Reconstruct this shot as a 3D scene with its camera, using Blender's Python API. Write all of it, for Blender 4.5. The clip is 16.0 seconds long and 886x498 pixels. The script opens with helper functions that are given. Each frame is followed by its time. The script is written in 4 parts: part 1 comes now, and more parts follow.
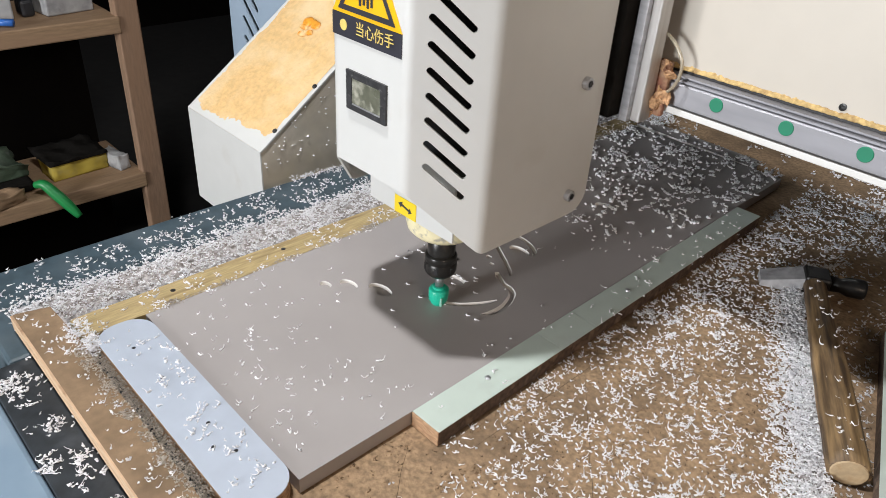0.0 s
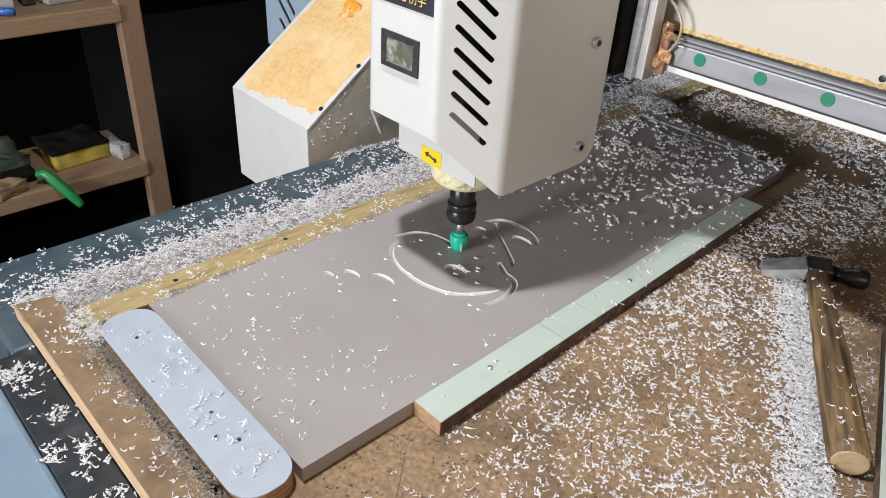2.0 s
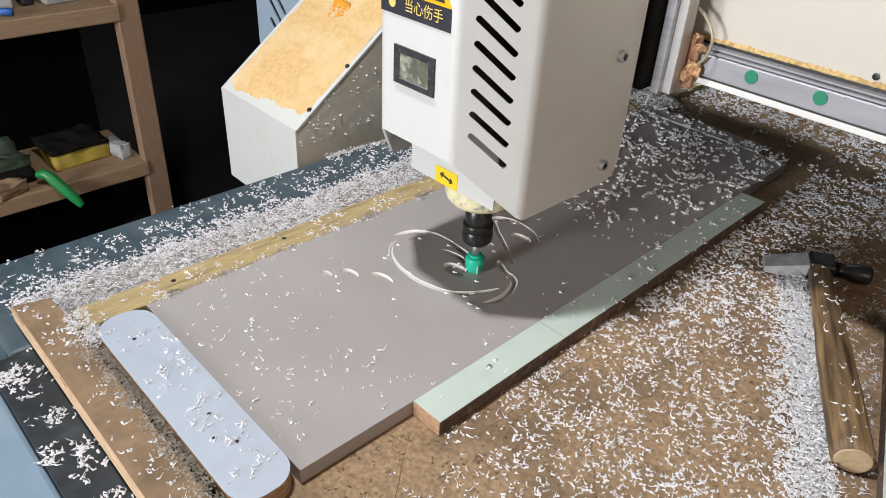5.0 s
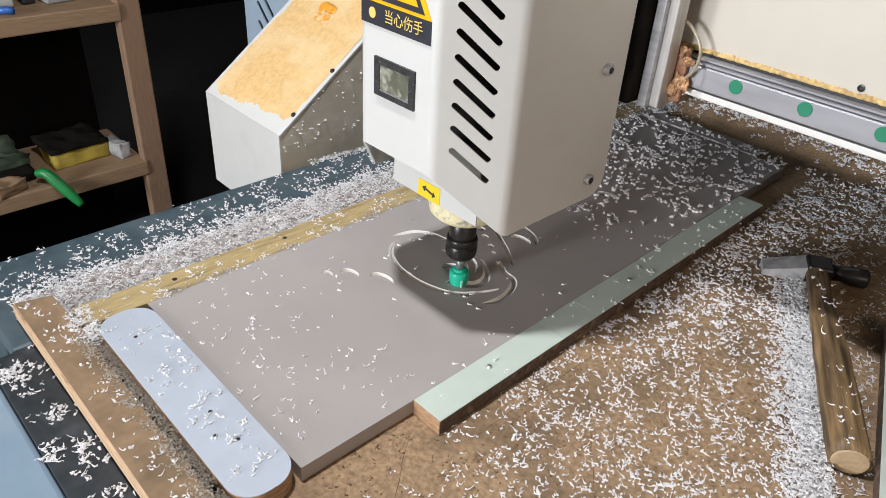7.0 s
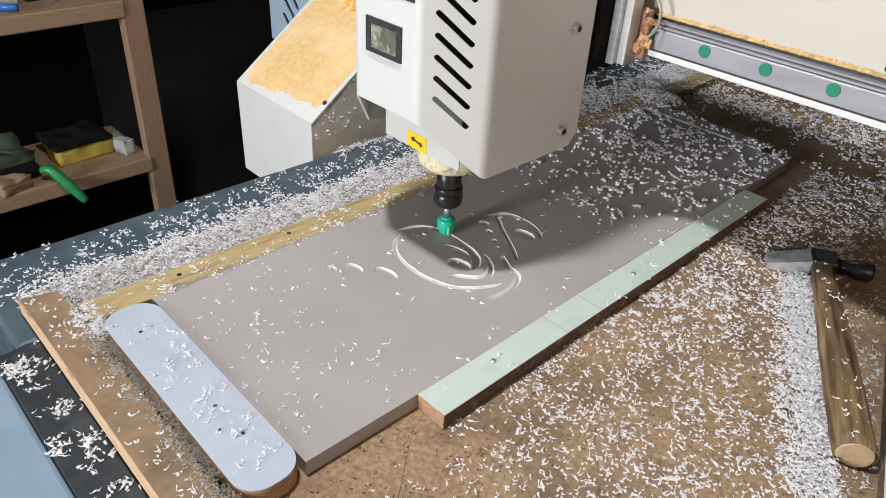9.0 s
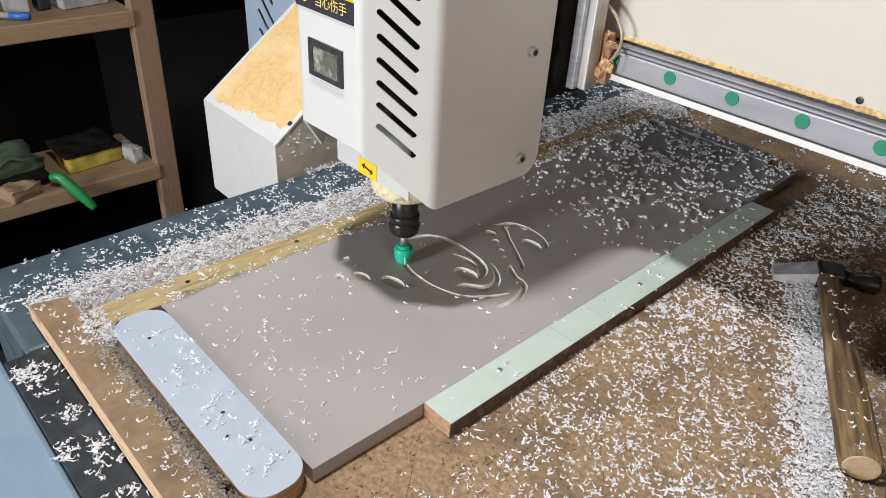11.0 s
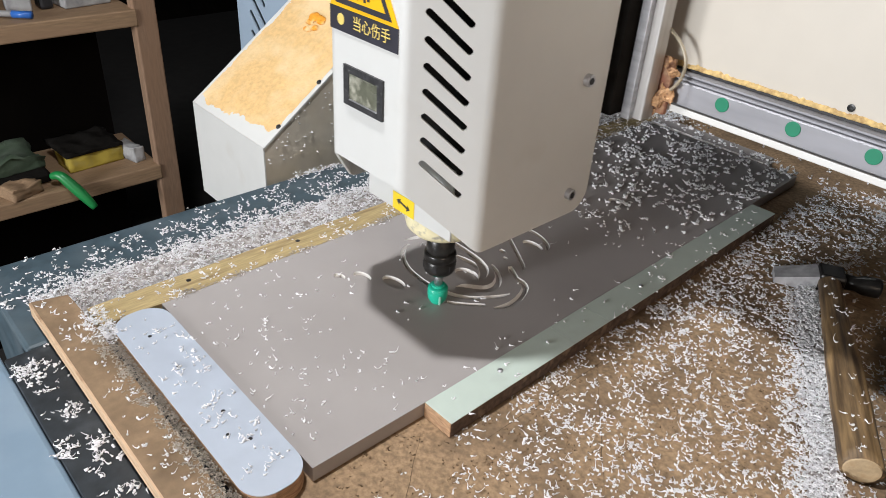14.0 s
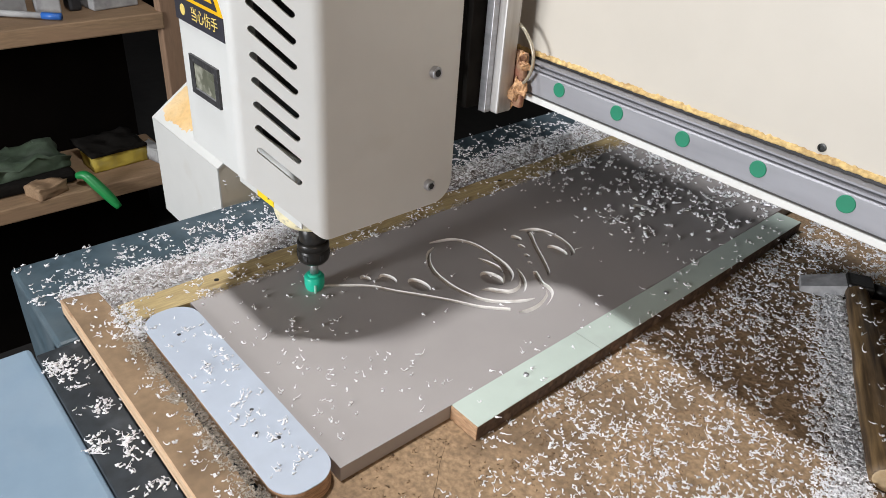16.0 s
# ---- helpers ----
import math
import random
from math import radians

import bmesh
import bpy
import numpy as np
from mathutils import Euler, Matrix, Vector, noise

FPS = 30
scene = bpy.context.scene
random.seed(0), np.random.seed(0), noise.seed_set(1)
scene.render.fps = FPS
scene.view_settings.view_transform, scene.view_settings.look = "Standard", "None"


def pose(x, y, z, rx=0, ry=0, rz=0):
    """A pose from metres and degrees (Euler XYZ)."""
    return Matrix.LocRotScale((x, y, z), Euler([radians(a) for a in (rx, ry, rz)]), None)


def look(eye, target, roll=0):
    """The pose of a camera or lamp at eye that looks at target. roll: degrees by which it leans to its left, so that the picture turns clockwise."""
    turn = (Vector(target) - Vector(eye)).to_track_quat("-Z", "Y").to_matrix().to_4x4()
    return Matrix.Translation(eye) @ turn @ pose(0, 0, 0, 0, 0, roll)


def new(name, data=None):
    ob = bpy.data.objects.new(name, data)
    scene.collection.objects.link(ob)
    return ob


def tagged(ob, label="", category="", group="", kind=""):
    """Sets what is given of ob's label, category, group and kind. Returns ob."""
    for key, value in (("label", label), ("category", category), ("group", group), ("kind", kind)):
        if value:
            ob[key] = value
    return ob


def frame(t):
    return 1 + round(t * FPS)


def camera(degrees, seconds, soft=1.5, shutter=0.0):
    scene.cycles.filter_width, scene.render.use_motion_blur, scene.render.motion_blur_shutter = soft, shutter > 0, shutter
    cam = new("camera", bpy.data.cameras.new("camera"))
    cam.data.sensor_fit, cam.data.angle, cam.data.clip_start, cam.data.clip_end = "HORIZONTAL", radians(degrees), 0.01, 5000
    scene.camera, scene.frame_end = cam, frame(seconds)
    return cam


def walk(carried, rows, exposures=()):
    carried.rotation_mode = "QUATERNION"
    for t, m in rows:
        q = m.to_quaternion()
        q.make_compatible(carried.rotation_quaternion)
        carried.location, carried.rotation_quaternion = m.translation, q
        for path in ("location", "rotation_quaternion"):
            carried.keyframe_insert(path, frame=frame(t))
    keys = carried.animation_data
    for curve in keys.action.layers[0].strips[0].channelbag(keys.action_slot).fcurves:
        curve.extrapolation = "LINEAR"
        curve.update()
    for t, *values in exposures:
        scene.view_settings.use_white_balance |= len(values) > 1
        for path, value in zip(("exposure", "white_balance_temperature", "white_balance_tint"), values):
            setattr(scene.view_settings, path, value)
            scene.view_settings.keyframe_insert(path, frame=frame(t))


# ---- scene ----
cam = camera(62.5, 16.0, soft=0.65, shutter=0.3)
CAMERA_ROWS = [
    # seconds, eye, yaw, pitch, roll
    (0, (0.3218, -0.3004, 1.2481), 44.84, -31.69, 3.89),
    (0.5, (0.3209, -0.3036, 1.2496), 44.78, -31.97, 4.05),
    (1, (0.3196, -0.3030, 1.2488), 44.93, -32.26, 4.12),
    (1.5, (0.3209, -0.3010, 1.2479), 44.86, -32.52, 3.90),
    (2, (0.3212, -0.3004, 1.2486), 44.94, -32.53, 3.87),
    (2.5, (0.3195, -0.2975, 1.2471), 45.06, -32.73, 3.74),
    (3, (0.3217, -0.2974, 1.2475), 45.32, -32.81, 3.39),
    (3.5, (0.3224, -0.2951, 1.2493), 45.15, -32.76, 3.27),
    (4, (0.3215, -0.2939, 1.2475), 45.29, -32.94, 3.14),
    (6.5, (0.3203, -0.2966, 1.2480), 44.95, -32.55, 3.77),
    (7, (0.3211, -0.2994, 1.2479), 44.94, -32.60, 3.86),
    (7.5, (0.3226, -0.2986, 1.2473), 44.99, -32.79, 3.78),
    (8, (0.3204, -0.2949, 1.2471), 44.85, -33.00, 3.83),
    (8.5, (0.3215, -0.2975, 1.2468), 45.07, -33.03, 3.65),
    (11, (0.3230, -0.3035, 1.2484), 45.82, -32.20, 3.65),
    (11.5, (0.3242, -0.3062, 1.2489), 45.88, -32.06, 3.83),
    (12, (0.3235, -0.3061, 1.2483), 45.89, -32.03, 3.93),
    (12.5, (0.3223, -0.3045, 1.2464), 45.75, -32.21, 4.07),
    (13, (0.3242, -0.3050, 1.2469), 45.80, -32.11, 4.02),
    (13.5, (0.3239, -0.3038, 1.2489), 45.71, -32.03, 4.10),
    (14, (0.3227, -0.3052, 1.2463), 45.80, -32.01, 4.03),
    (14.5, (0.3206, -0.3063, 1.2467), 46.01, -32.14, 4.14),
    (15, (0.3192, -0.3082, 1.2460), 46.14, -31.87, 4.20),
    (15.5, (0.3169, -0.3115, 1.2461), 46.62, -31.98, 4.12),
    (16, (0.3169, -0.3162, 1.2458), 47.12, -31.72, 4.16),
]


def camera_pose(eye, yaw, pitch, roll):
    y, p = radians(yaw), radians(pitch)
    ahead = Vector((-math.sin(y) * math.cos(p), math.cos(y) * math.cos(p), math.sin(p)))
    return look(eye, Vector(eye) + ahead, roll)


walk(cam, [(t, camera_pose(eye, yaw, pitch, roll)) for t, eye, yaw, pitch, roll in CAMERA_ROWS])

HEAD_ROWS = [
    # seconds, cutter's place along the beam, along the table, and its lift over the board
    (0, -0.0975, 0.1193, 0.0014),
    (0.5, -0.1478, 0.1143, 0.0018),
    (1, -0.1933, 0.1341, 0.0017),
    (1.5, -0.1922, 0.1775, 0.0027),
    (2, -0.1448, 0.1903, 0.0023),
    (2.5, -0.1469, 0.1726, 0.0057),
    (3, -0.1343, 0.1746, 0.0012),
    (3.5, -0.1158, 0.1780, -0.0017),
    (4, -0.1093, 0.1631, -0.0062),
    (4.5, -0.1360, 0.1930, 0.0030),
    (5.1, -0.1000, 0.1720, 0.0000),
    (5.6, -0.1100, 0.1910, 0.0060),
    (6.1, -0.0980, 0.1890, 0.0020),
    (6.5, -0.0938, 0.1812, 0.0023),
    (7, -0.0982, 0.1464, -0.0026),
    (7.5, -0.1104, 0.1679, -0.0058),
    (8, -0.1266, 0.1811, -0.0045),
    (8.5, -0.1431, 0.1903, 0.0017),
    (9, -0.1720, 0.1920, 0.0010),
    (9.6, -0.2040, 0.1700, 0.0010),
    (10.3, -0.1960, 0.1400, 0.0010),
    (11, -0.1745, 0.1219, 0.0010),
    (11.5, -0.1427, 0.1147, 0.0011),
    (12, -0.1134, 0.1160, 0.0009),
    (12.5, -0.0868, 0.1256, 0.0000),
    (13, -0.0718, 0.1369, -0.0003),
    (13.5, -0.0656, 0.1262, -0.0004),
    (14, -0.0992, 0.1018, 0.0017),
    (14.5, -0.1392, 0.0733, 0.0004),
    (15, -0.1762, 0.0439, -0.0006),
    (15.5, -0.2001, 0.0189, -0.0004),
    (16, -0.2090, 0.0001, -0.0019),
]

# ---- levels ----
BED = 0.803      # top of the spoilboard
TOP = 0.818      # top of the workpiece

# ---- light ----
world = bpy.data.worlds.new("world")
scene.world = world
world.use_nodes = True
world.node_tree.nodes["Background"].inputs[0].default_value = (1.0, 0.93, 0.88, 1)
world.node_tree.nodes["Background"].inputs[1].default_value = 0.008


def area_lamp(name, eye, target, size, watts, colour):
    data = bpy.data.lights.new(name, "AREA")
    data.shape, data.size, data.energy, data.color = "DISK", size, watts, colour
    ob = new(name, data)
    ob.matrix_world = look(eye, target)
    return ob


area_lamp("work_lamp", (-0.20, -0.18, 2.10), (-0.13, 0.15, 0.8), 0.09, 15.6, (0.975, 0.98, 1.0))
area_lamp("front_lamp", (-0.25, -3.10, 1.36), (-0.10, 0.2, 0.92), 0.80, 114, (0.95, 0.97, 1.0))
# Unseen warm fill, added to lift the head's right side and the shadows.
area_lamp("side_fill", (2.1, -0.8, 1.9), (0.0, 0.3, 0.9), 0.7, 13.5, (1.0, 0.79, 0.64))
# Unseen weak fill, added to brighten the far bed.
area_lamp("far_fill", (-0.4, 2.0, 2.4), (-0.2, 1.2, 0.8), 0.4, 2.5, (0.97, 0.98, 1.0))


# ---- materials ----
def material(name, colour, rough=0.6, metal=0.0, grain=200.0, spread=0.12, stains=None, stain_scale=8.0,
             stain_cut=(0.5, 0.7), bump=0.15, bump_scale=400.0, stretch=(1, 1, 1), random=0.0):
    """Two scales of variation over a base colour, a fine relief, and uneven gloss."""
    m = bpy.data.materials.new(name)
    m.use_nodes = True
    nt = m.node_tree
    bsdf = nt.nodes["Principled BSDF"]
    bsdf.inputs["Metallic"].default_value = metal
    coord = nt.nodes.new("ShaderNodeTexCoord")
    mapping = nt.nodes.new("ShaderNodeMapping")
    mapping.inputs["Scale"].default_value = stretch
    nt.links.new(coord.outputs["Object"], mapping.inputs["Vector"])

    def noise_of(scale, detail=4.0):
        n = nt.nodes.new("ShaderNodeTexNoise")
        n.inputs["Scale"].default_value, n.inputs["Detail"].default_value = scale, detail
        nt.links.new(mapping.outputs[0], n.inputs["Vector"])
        return n.outputs["Fac"]

    def ramp(fac, a, b, pa=0.3, pb=0.7):
        r = nt.nodes.new("ShaderNodeValToRGB")
        r.color_ramp.elements[0].position, r.color_ramp.elements[1].position = pa, pb
        r.color_ramp.elements[0].color, r.color_ramp.elements[1].color = (*a, 1), (*b, 1)
        nt.links.new(fac, r.inputs[0])
        return r.outputs[0]

    dark = tuple(c * (1 - spread) for c in colour)
    light = tuple(min(1, c * (1 + spread)) for c in colour)
    out = ramp(noise_of(grain), dark, light)
    if stains:
        mix = nt.nodes.new("ShaderNodeMix")
        mix.data_type = "RGBA"
        nt.links.new(ramp(noise_of(stain_scale, 6.0), (0, 0, 0), (1, 1, 1), *stain_cut), mix.inputs["Factor"])
        nt.links.new(out, mix.inputs["A"])
        mix.inputs["B"].default_value = (*stains, 1)
        out = mix.outputs["Result"]
    if random:
        info, hsv = nt.nodes.new("ShaderNodeNewGeometry"), nt.nodes.new("ShaderNodeHueSaturation")
        ran = nt.nodes.new("ShaderNodeMapRange")
        ran.inputs["To Min"].default_value, ran.inputs["To Max"].default_value = 1 - random, 1 + random * 0.3
        nt.links.new(info.outputs["Random Per Island"], ran.inputs["Value"])
        nt.links.new(ran.outputs[0], hsv.inputs["Value"])
        nt.links.new(out, hsv.inputs["Color"])
        out = hsv.outputs["Color"]
    nt.links.new(out, bsdf.inputs["Base Color"])
    gloss = nt.nodes.new("ShaderNodeMapRange")
    gloss.inputs["To Min"].default_value, gloss.inputs["To Max"].default_value = max(0.02, rough - 0.1), min(1, rough + 0.1)
    nt.links.new(noise_of(25.0), gloss.inputs["Value"])
    nt.links.new(gloss.outputs[0], bsdf.inputs["Roughness"])
    if bump:
        b = nt.nodes.new("ShaderNodeBump")
        b.inputs["Strength"].default_value, b.inputs["Distance"].default_value = bump, 0.001
        nt.links.new(noise_of(bump_scale), b.inputs["Height"])
        nt.links.new(b.outputs[0], bsdf.inputs["Normal"])
    return m


WHITE_PAINT = material("white_powder_coat", (0.60, 0.60, 0.58), 0.42, grain=30, spread=0.02, stains=(0.54, 0.52, 0.48), stain_scale=14, stain_cut=(0.62, 0.85), bump=0.05, bump_scale=900)
CREAM_PAINT = material("cream_powder_coat", (0.47, 0.435, 0.38), 0.45, grain=30, spread=0.02, stains=(0.50, 0.44, 0.35), stain_scale=9, stain_cut=(0.6, 0.85), bump=0.05, bump_scale=900)
PANEL_GREY = material("grey_laminate", (0.36, 0.333, 0.322), 0.5, grain=12, spread=0.03, stains=(0.42, 0.392, 0.381), stain_scale=5, stain_cut=(0.45, 0.8), bump=0.04, bump_scale=600)
FOAM_WHITE = material("white_pvc_core", (0.78, 0.76, 0.73), 0.7, spread=0.05, bump=0.2)
SHAVING = material("white_pvc_shaving", (0.91, 0.90, 0.92), 0.6, grain=300, spread=0.05, bump=0.0, random=0.14)
DUSTY_SHAVING = material("dusty_pvc_shaving", (0.50, 0.44, 0.37), 0.8, grain=300, spread=0.12, bump=0.0, random=0.4)
BROWN_CRUMB = material("brown_wood_crumb", (0.24, 0.15, 0.08), 0.9, grain=300, spread=0.2, bump=0.0, random=0.6)
GREEN_LAMINATE = material("pale_green_laminate", (0.52, 0.60, 0.54), 0.5, grain=40, spread=0.03, stains=(0.45, 0.50, 0.46), stain_scale=16, stain_cut=(0.55, 0.8), bump=0.04)
BLUE_WHITE = material("pale_blue_laminate", (0.45, 0.50, 0.58), 0.45, grain=60, spread=0.03, stains=(0.41, 0.455, 0.53), stain_scale=20, stain_cut=(0.5, 0.8), bump=0.04)
MDF_EDGE = material("raw_mdf_edge", (0.42, 0.26, 0.15), 0.85, grain=180, spread=0.3, stains=(0.25, 0.14, 0.08), stain_scale=60, stain_cut=(0.5, 0.75), bump=0.5, bump_scale=300, stretch=(1, 1, 5))
# Darker copy of the raw edge, with the strip side's shade in its colour.
MDF_SHADED = material("shaded_mdf_edge", (0.10, 0.065, 0.045), 0.9, grain=180, spread=0.4, stains=(0.25, 0.17, 0.11), stain_scale=70, stain_cut=(0.55, 0.75), bump=0.6, bump_scale=250)
MDF_BED = material("worn_brown_mdf", (0.325, 0.218, 0.127), 0.85, grain=230, spread=0.34, stains=(0.15, 0.10, 0.06), stain_scale=14, stain_cut=(0.45, 0.72), bump=0.8, bump_scale=260)
SCORE = material("dark_score", (0.11, 0.072, 0.04), 0.9, grain=100, spread=0.3, bump=0.2)
PLANK = material("brown_mdf_plank", (0.27, 0.18, 0.105), 0.8, grain=120, spread=0.15, stains=(0.16, 0.105, 0.06), stain_scale=22, stain_cut=(0.45, 0.75), bump=0.3)
PLY_EDGE = material("pale_plywood_edge", (0.60, 0.42, 0.27), 0.75, grain=60, spread=0.15, stains=(0.30, 0.18, 0.10), stain_scale=30, stain_cut=(0.6, 0.7), bump=0.3, stretch=(1, 1, 14))
PINE = material("old_pine", (0.46, 0.35, 0.17), 0.75, grain=90, spread=0.2, stains=(0.27, 0.19, 0.09), stain_scale=25, stain_cut=(0.5, 0.72), bump=0.35, stretch=(6, 0.6, 1))
SLATE = material("slate_blue_paint", (0.055, 0.085, 0.105), 0.5, grain=60, spread=0.2, stains=(0.10, 0.13, 0.15), stain_scale=14, stain_cut=(0.5, 0.75), bump=0.1)
BLACK_TOP = material("black_painted_steel", (0.025, 0.03, 0.035), 0.5, grain=80, spread=0.3, stains=(0.07, 0.08, 0.09), stain_scale=30, stain_cut=(0.55, 0.75), bump=0.15)
PALE_BLUE = material("pale_blue_paint", (0.22, 0.31, 0.40), 0.5, grain=30, spread=0.04, stains=(0.28, 0.36, 0.44), stain_scale=12, stain_cut=(0.5, 0.8), bump=0.06)
CABINET_BLUE = material("blue_grey_paint", (0.30, 0.38, 0.47), 0.5, grain=30, spread=0.04, bump=0.05)
STEEL = material("ground_steel", (0.60, 0.60, 0.62), 0.45, 1.0, grain=15, spread=0.1, stains=(0.4, 0.4, 0.42), stain_scale=20, stain_cut=(0.45, 0.75), bump=0.15, bump_scale=120, stretch=(0.15, 1, 6))
RAIL_STEEL = material("dull_rail_steel", (0.28, 0.28, 0.30), 0.55, 0.5, grain=18, spread=0.15, stains=(0.28, 0.28, 0.30), stain_scale=16, stain_cut=(0.42, 0.75), bump=0.06, bump_scale=140, stretch=(0.5, 1, 3))
COLUMN_STEEL = material("brushed_steel", (0.55, 0.54, 0.53), 0.42, 0.6, grain=60, spread=0.12, stains=(0.4, 0.38, 0.36), stain_scale=25, stain_cut=(0.5, 0.75), bump=0.2, stretch=(4, 4, 0.2))
BARE_SHEET = material("dusty_sheet_metal", (0.62, 0.56, 0.46), 0.6, 0.2, grain=40, spread=0.08, stains=(0.62, 0.55, 0.42), stain_scale=18, stain_cut=(0.5, 0.75), bump=0.15)
# Black without sheen, standing for the shade in the gap behind the head.
GAP_BLACK = material("gap_shade_black", (0.010, 0.009, 0.008), 0.9, grain=60, spread=0.3, bump=0.1)
GAP_BLACK.node_tree.nodes["Principled BSDF"].inputs["Specular IOR Level"].default_value = 0.1
DARK = material("black_plastic", (0.018, 0.018, 0.02), 0.4, grain=60, spread=0.3, bump=0.1)
BLACK_STEEL = material("black_oxide_steel", (0.022, 0.021, 0.02), 0.34, 0.4, grain=90, spread=0.3, stains=(0.07, 0.06, 0.05), stain_scale=80, stain_cut=(0.6, 0.8), bump=0.12)
GREEN_CAP = material("green_plastic", (0.004, 0.17, 0.09), 0.6, grain=60, spread=0.06, bump=0.05)
GREEN_BIT = material("teal_green_coating", (0.02, 0.50, 0.33), 0.35, grain=60, spread=0.1, bump=0.05)
PALE_TEAL = material("pale_teal_edge", (0.30, 0.62, 0.50), 0.4, grain=60, spread=0.1, bump=0.05)
BRUSH_GREEN = material("bright_green_plastic", (0.012, 0.22, 0.055), 0.4, grain=30, spread=0.08, bump=0.05)
SAWDUST = material("packed_sawdust", (0.66, 0.43, 0.19), 0.95, grain=130, spread=0.11, stains=(0.73, 0.55, 0.31), stain_scale=16, stain_cut=(0.42, 0.66), bump=1.0, bump_scale=200)
# Darker copy of the sawdust, its colour offsetting the strong light on the ledge.
LEDGE_DUST = material("brown_yellow_sawdust", (0.47, 0.33, 0.14), 0.95, grain=350, spread=0.25, stains=(0.30, 0.19, 0.08), stain_scale=160, stain_cut=(0.52, 0.68), bump=1.0, bump_scale=420)
CLOT = material("clotted_dust", (0.46, 0.27, 0.14), 0.95, grain=300, spread=0.3, stains=(0.20, 0.10, 0.06), stain_scale=110, stain_cut=(0.5, 0.65), bump=0.8, bump_scale=400)
RED_BLOCK = material("dusty_red_paint", (0.22, 0.09, 0.055), 0.8, grain=150, spread=0.3, stains=(0.38, 0.24, 0.14), stain_scale=70, stain_cut=(0.45, 0.65), bump=0.6)
ORANGE = material("orange_dye", (0.75, 0.30, 0.02), 0.8, grain=120, spread=0.2, stains=(0.72, 0.50, 0.25), stain_scale=60, stain_cut=(0.45, 0.6), bump=0.5)
YELLOWED = material("yellowed_clear_plastic", (0.78, 0.71, 0.46), 0.45, grain=120, spread=0.1, stains=(0.30, 0.29, 0.26), stain_scale=90, stain_cut=(0.55, 0.68), bump=0.3)
LABEL_YELLOW = material("yellow_vinyl", (0.82, 0.46, 0.01), 0.4, grain=30, spread=0.03, bump=0.02)
STICKER_YELLOW = material("bright_yellow_vinyl", (0.88, 0.62, 0.02), 0.4, grain=30, spread=0.03, bump=0.02)
FRAME = material("worn_black_frame", (0.03, 0.03, 0.032), 0.5, grain=200, spread=0.4, stains=(0.20, 0.20, 0.19), stain_scale=260, stain_cut=(0.60, 0.80), bump=0.4)
LABEL_BLACK = material("black_vinyl", (0.03, 0.03, 0.04), 0.45, grain=60, spread=0.2, bump=0.03)
LABEL_GOLD = material("gold_print", (0.72, 0.55, 0.15), 0.5, grain=60, spread=0.05, bump=0.0)
GLASS_DUSTY = material("dusty_display_glass", (0.13, 0.135, 0.10), 0.3, grain=90, spread=0.3, stains=(0.42, 0.41, 0.34), stain_scale=95, stain_cut=(0.48, 0.66), bump=0.05)
SHELF_WOOD = material("shelf_pine", (0.27, 0.175, 0.10), 0.75, grain=60, spread=0.18, stains=(0.27, 0.17, 0.10), stain_scale=14, stain_cut=(0.45, 0.75), bump=0.25, stretch=(4, 0.5, 4))
POST_WOOD = material("post_pine", (0.24, 0.15, 0.095), 0.75, grain=60, spread=0.18, stains=(0.25, 0.15, 0.09), stain_scale=12, stain_cut=(0.45, 0.75), bump=0.25, stretch=(4, 4, 0.5))
HANDLE_WOOD = material("worn_ash_handle", (0.25, 0.160, 0.075), 0.55, grain=70, spread=0.3, stains=(0.055, 0.033, 0.017), stain_scale=26, stain_cut=(0.38, 0.62), bump=0.25, stretch=(5, 0.4, 5))
END_GRAIN = material("pale_end_grain", (0.40, 0.30, 0.18), 0.8, grain=150, spread=0.15, stains=(0.35, 0.24, 0.13), stain_scale=90, stain_cut=(0.55, 0.7), bump=0.4)
HAMMER_STEEL = material("worn_hammer_steel", (0.42, 0.42, 0.43), 0.65, 0.4, grain=80, spread=0.2, stains=(0.25, 0.24, 0.24), stain_scale=50, stain_cut=(0.5, 0.7), bump=0.3)
PVC_DUST = material("pale_plastic_dust", (0.50, 0.47, 0.46), 0.95, grain=320, spread=0.35, stains=(0.26, 0.23, 0.21), stain_scale=130, stain_cut=(0.45, 0.62), bump=1.0, bump_scale=500)
# Colour cut to near-black, standing for unlit depth rather than real plaster.
WALL = material("unlit_black_plaster", (0.0045, 0.0036, 0.003), 0.97, grain=12, spread=0.2, stains=(0.003, 0.0025, 0.0022), stain_scale=2, bump=0.3, bump_scale=60)
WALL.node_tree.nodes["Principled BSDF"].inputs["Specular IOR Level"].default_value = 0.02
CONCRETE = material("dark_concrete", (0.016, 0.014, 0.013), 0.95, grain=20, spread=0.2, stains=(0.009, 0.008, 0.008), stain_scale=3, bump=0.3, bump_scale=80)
YELLOW_CARD = material("yellow_cardboard", (0.38, 0.285, 0.04), 0.7, grain=40, spread=0.1, stains=(0.35, 0.28, 0.08), stain_scale=30, stain_cut=(0.55, 0.7), bump=0.1)
PALE_CARD = material("grey_white_card", (0.34, 0.34, 0.34), 0.7, grain=40, spread=0.15, stains=(0.18, 0.18, 0.185), stain_scale=25, bump=0.1)
# Card and cloth colours lowered to stand for the upper board's shadow.
DARK_CARD = material("shaded_dark_clutter", (0.008, 0.007, 0.006), 0.9, grain=60, spread=0.3, bump=0.6)
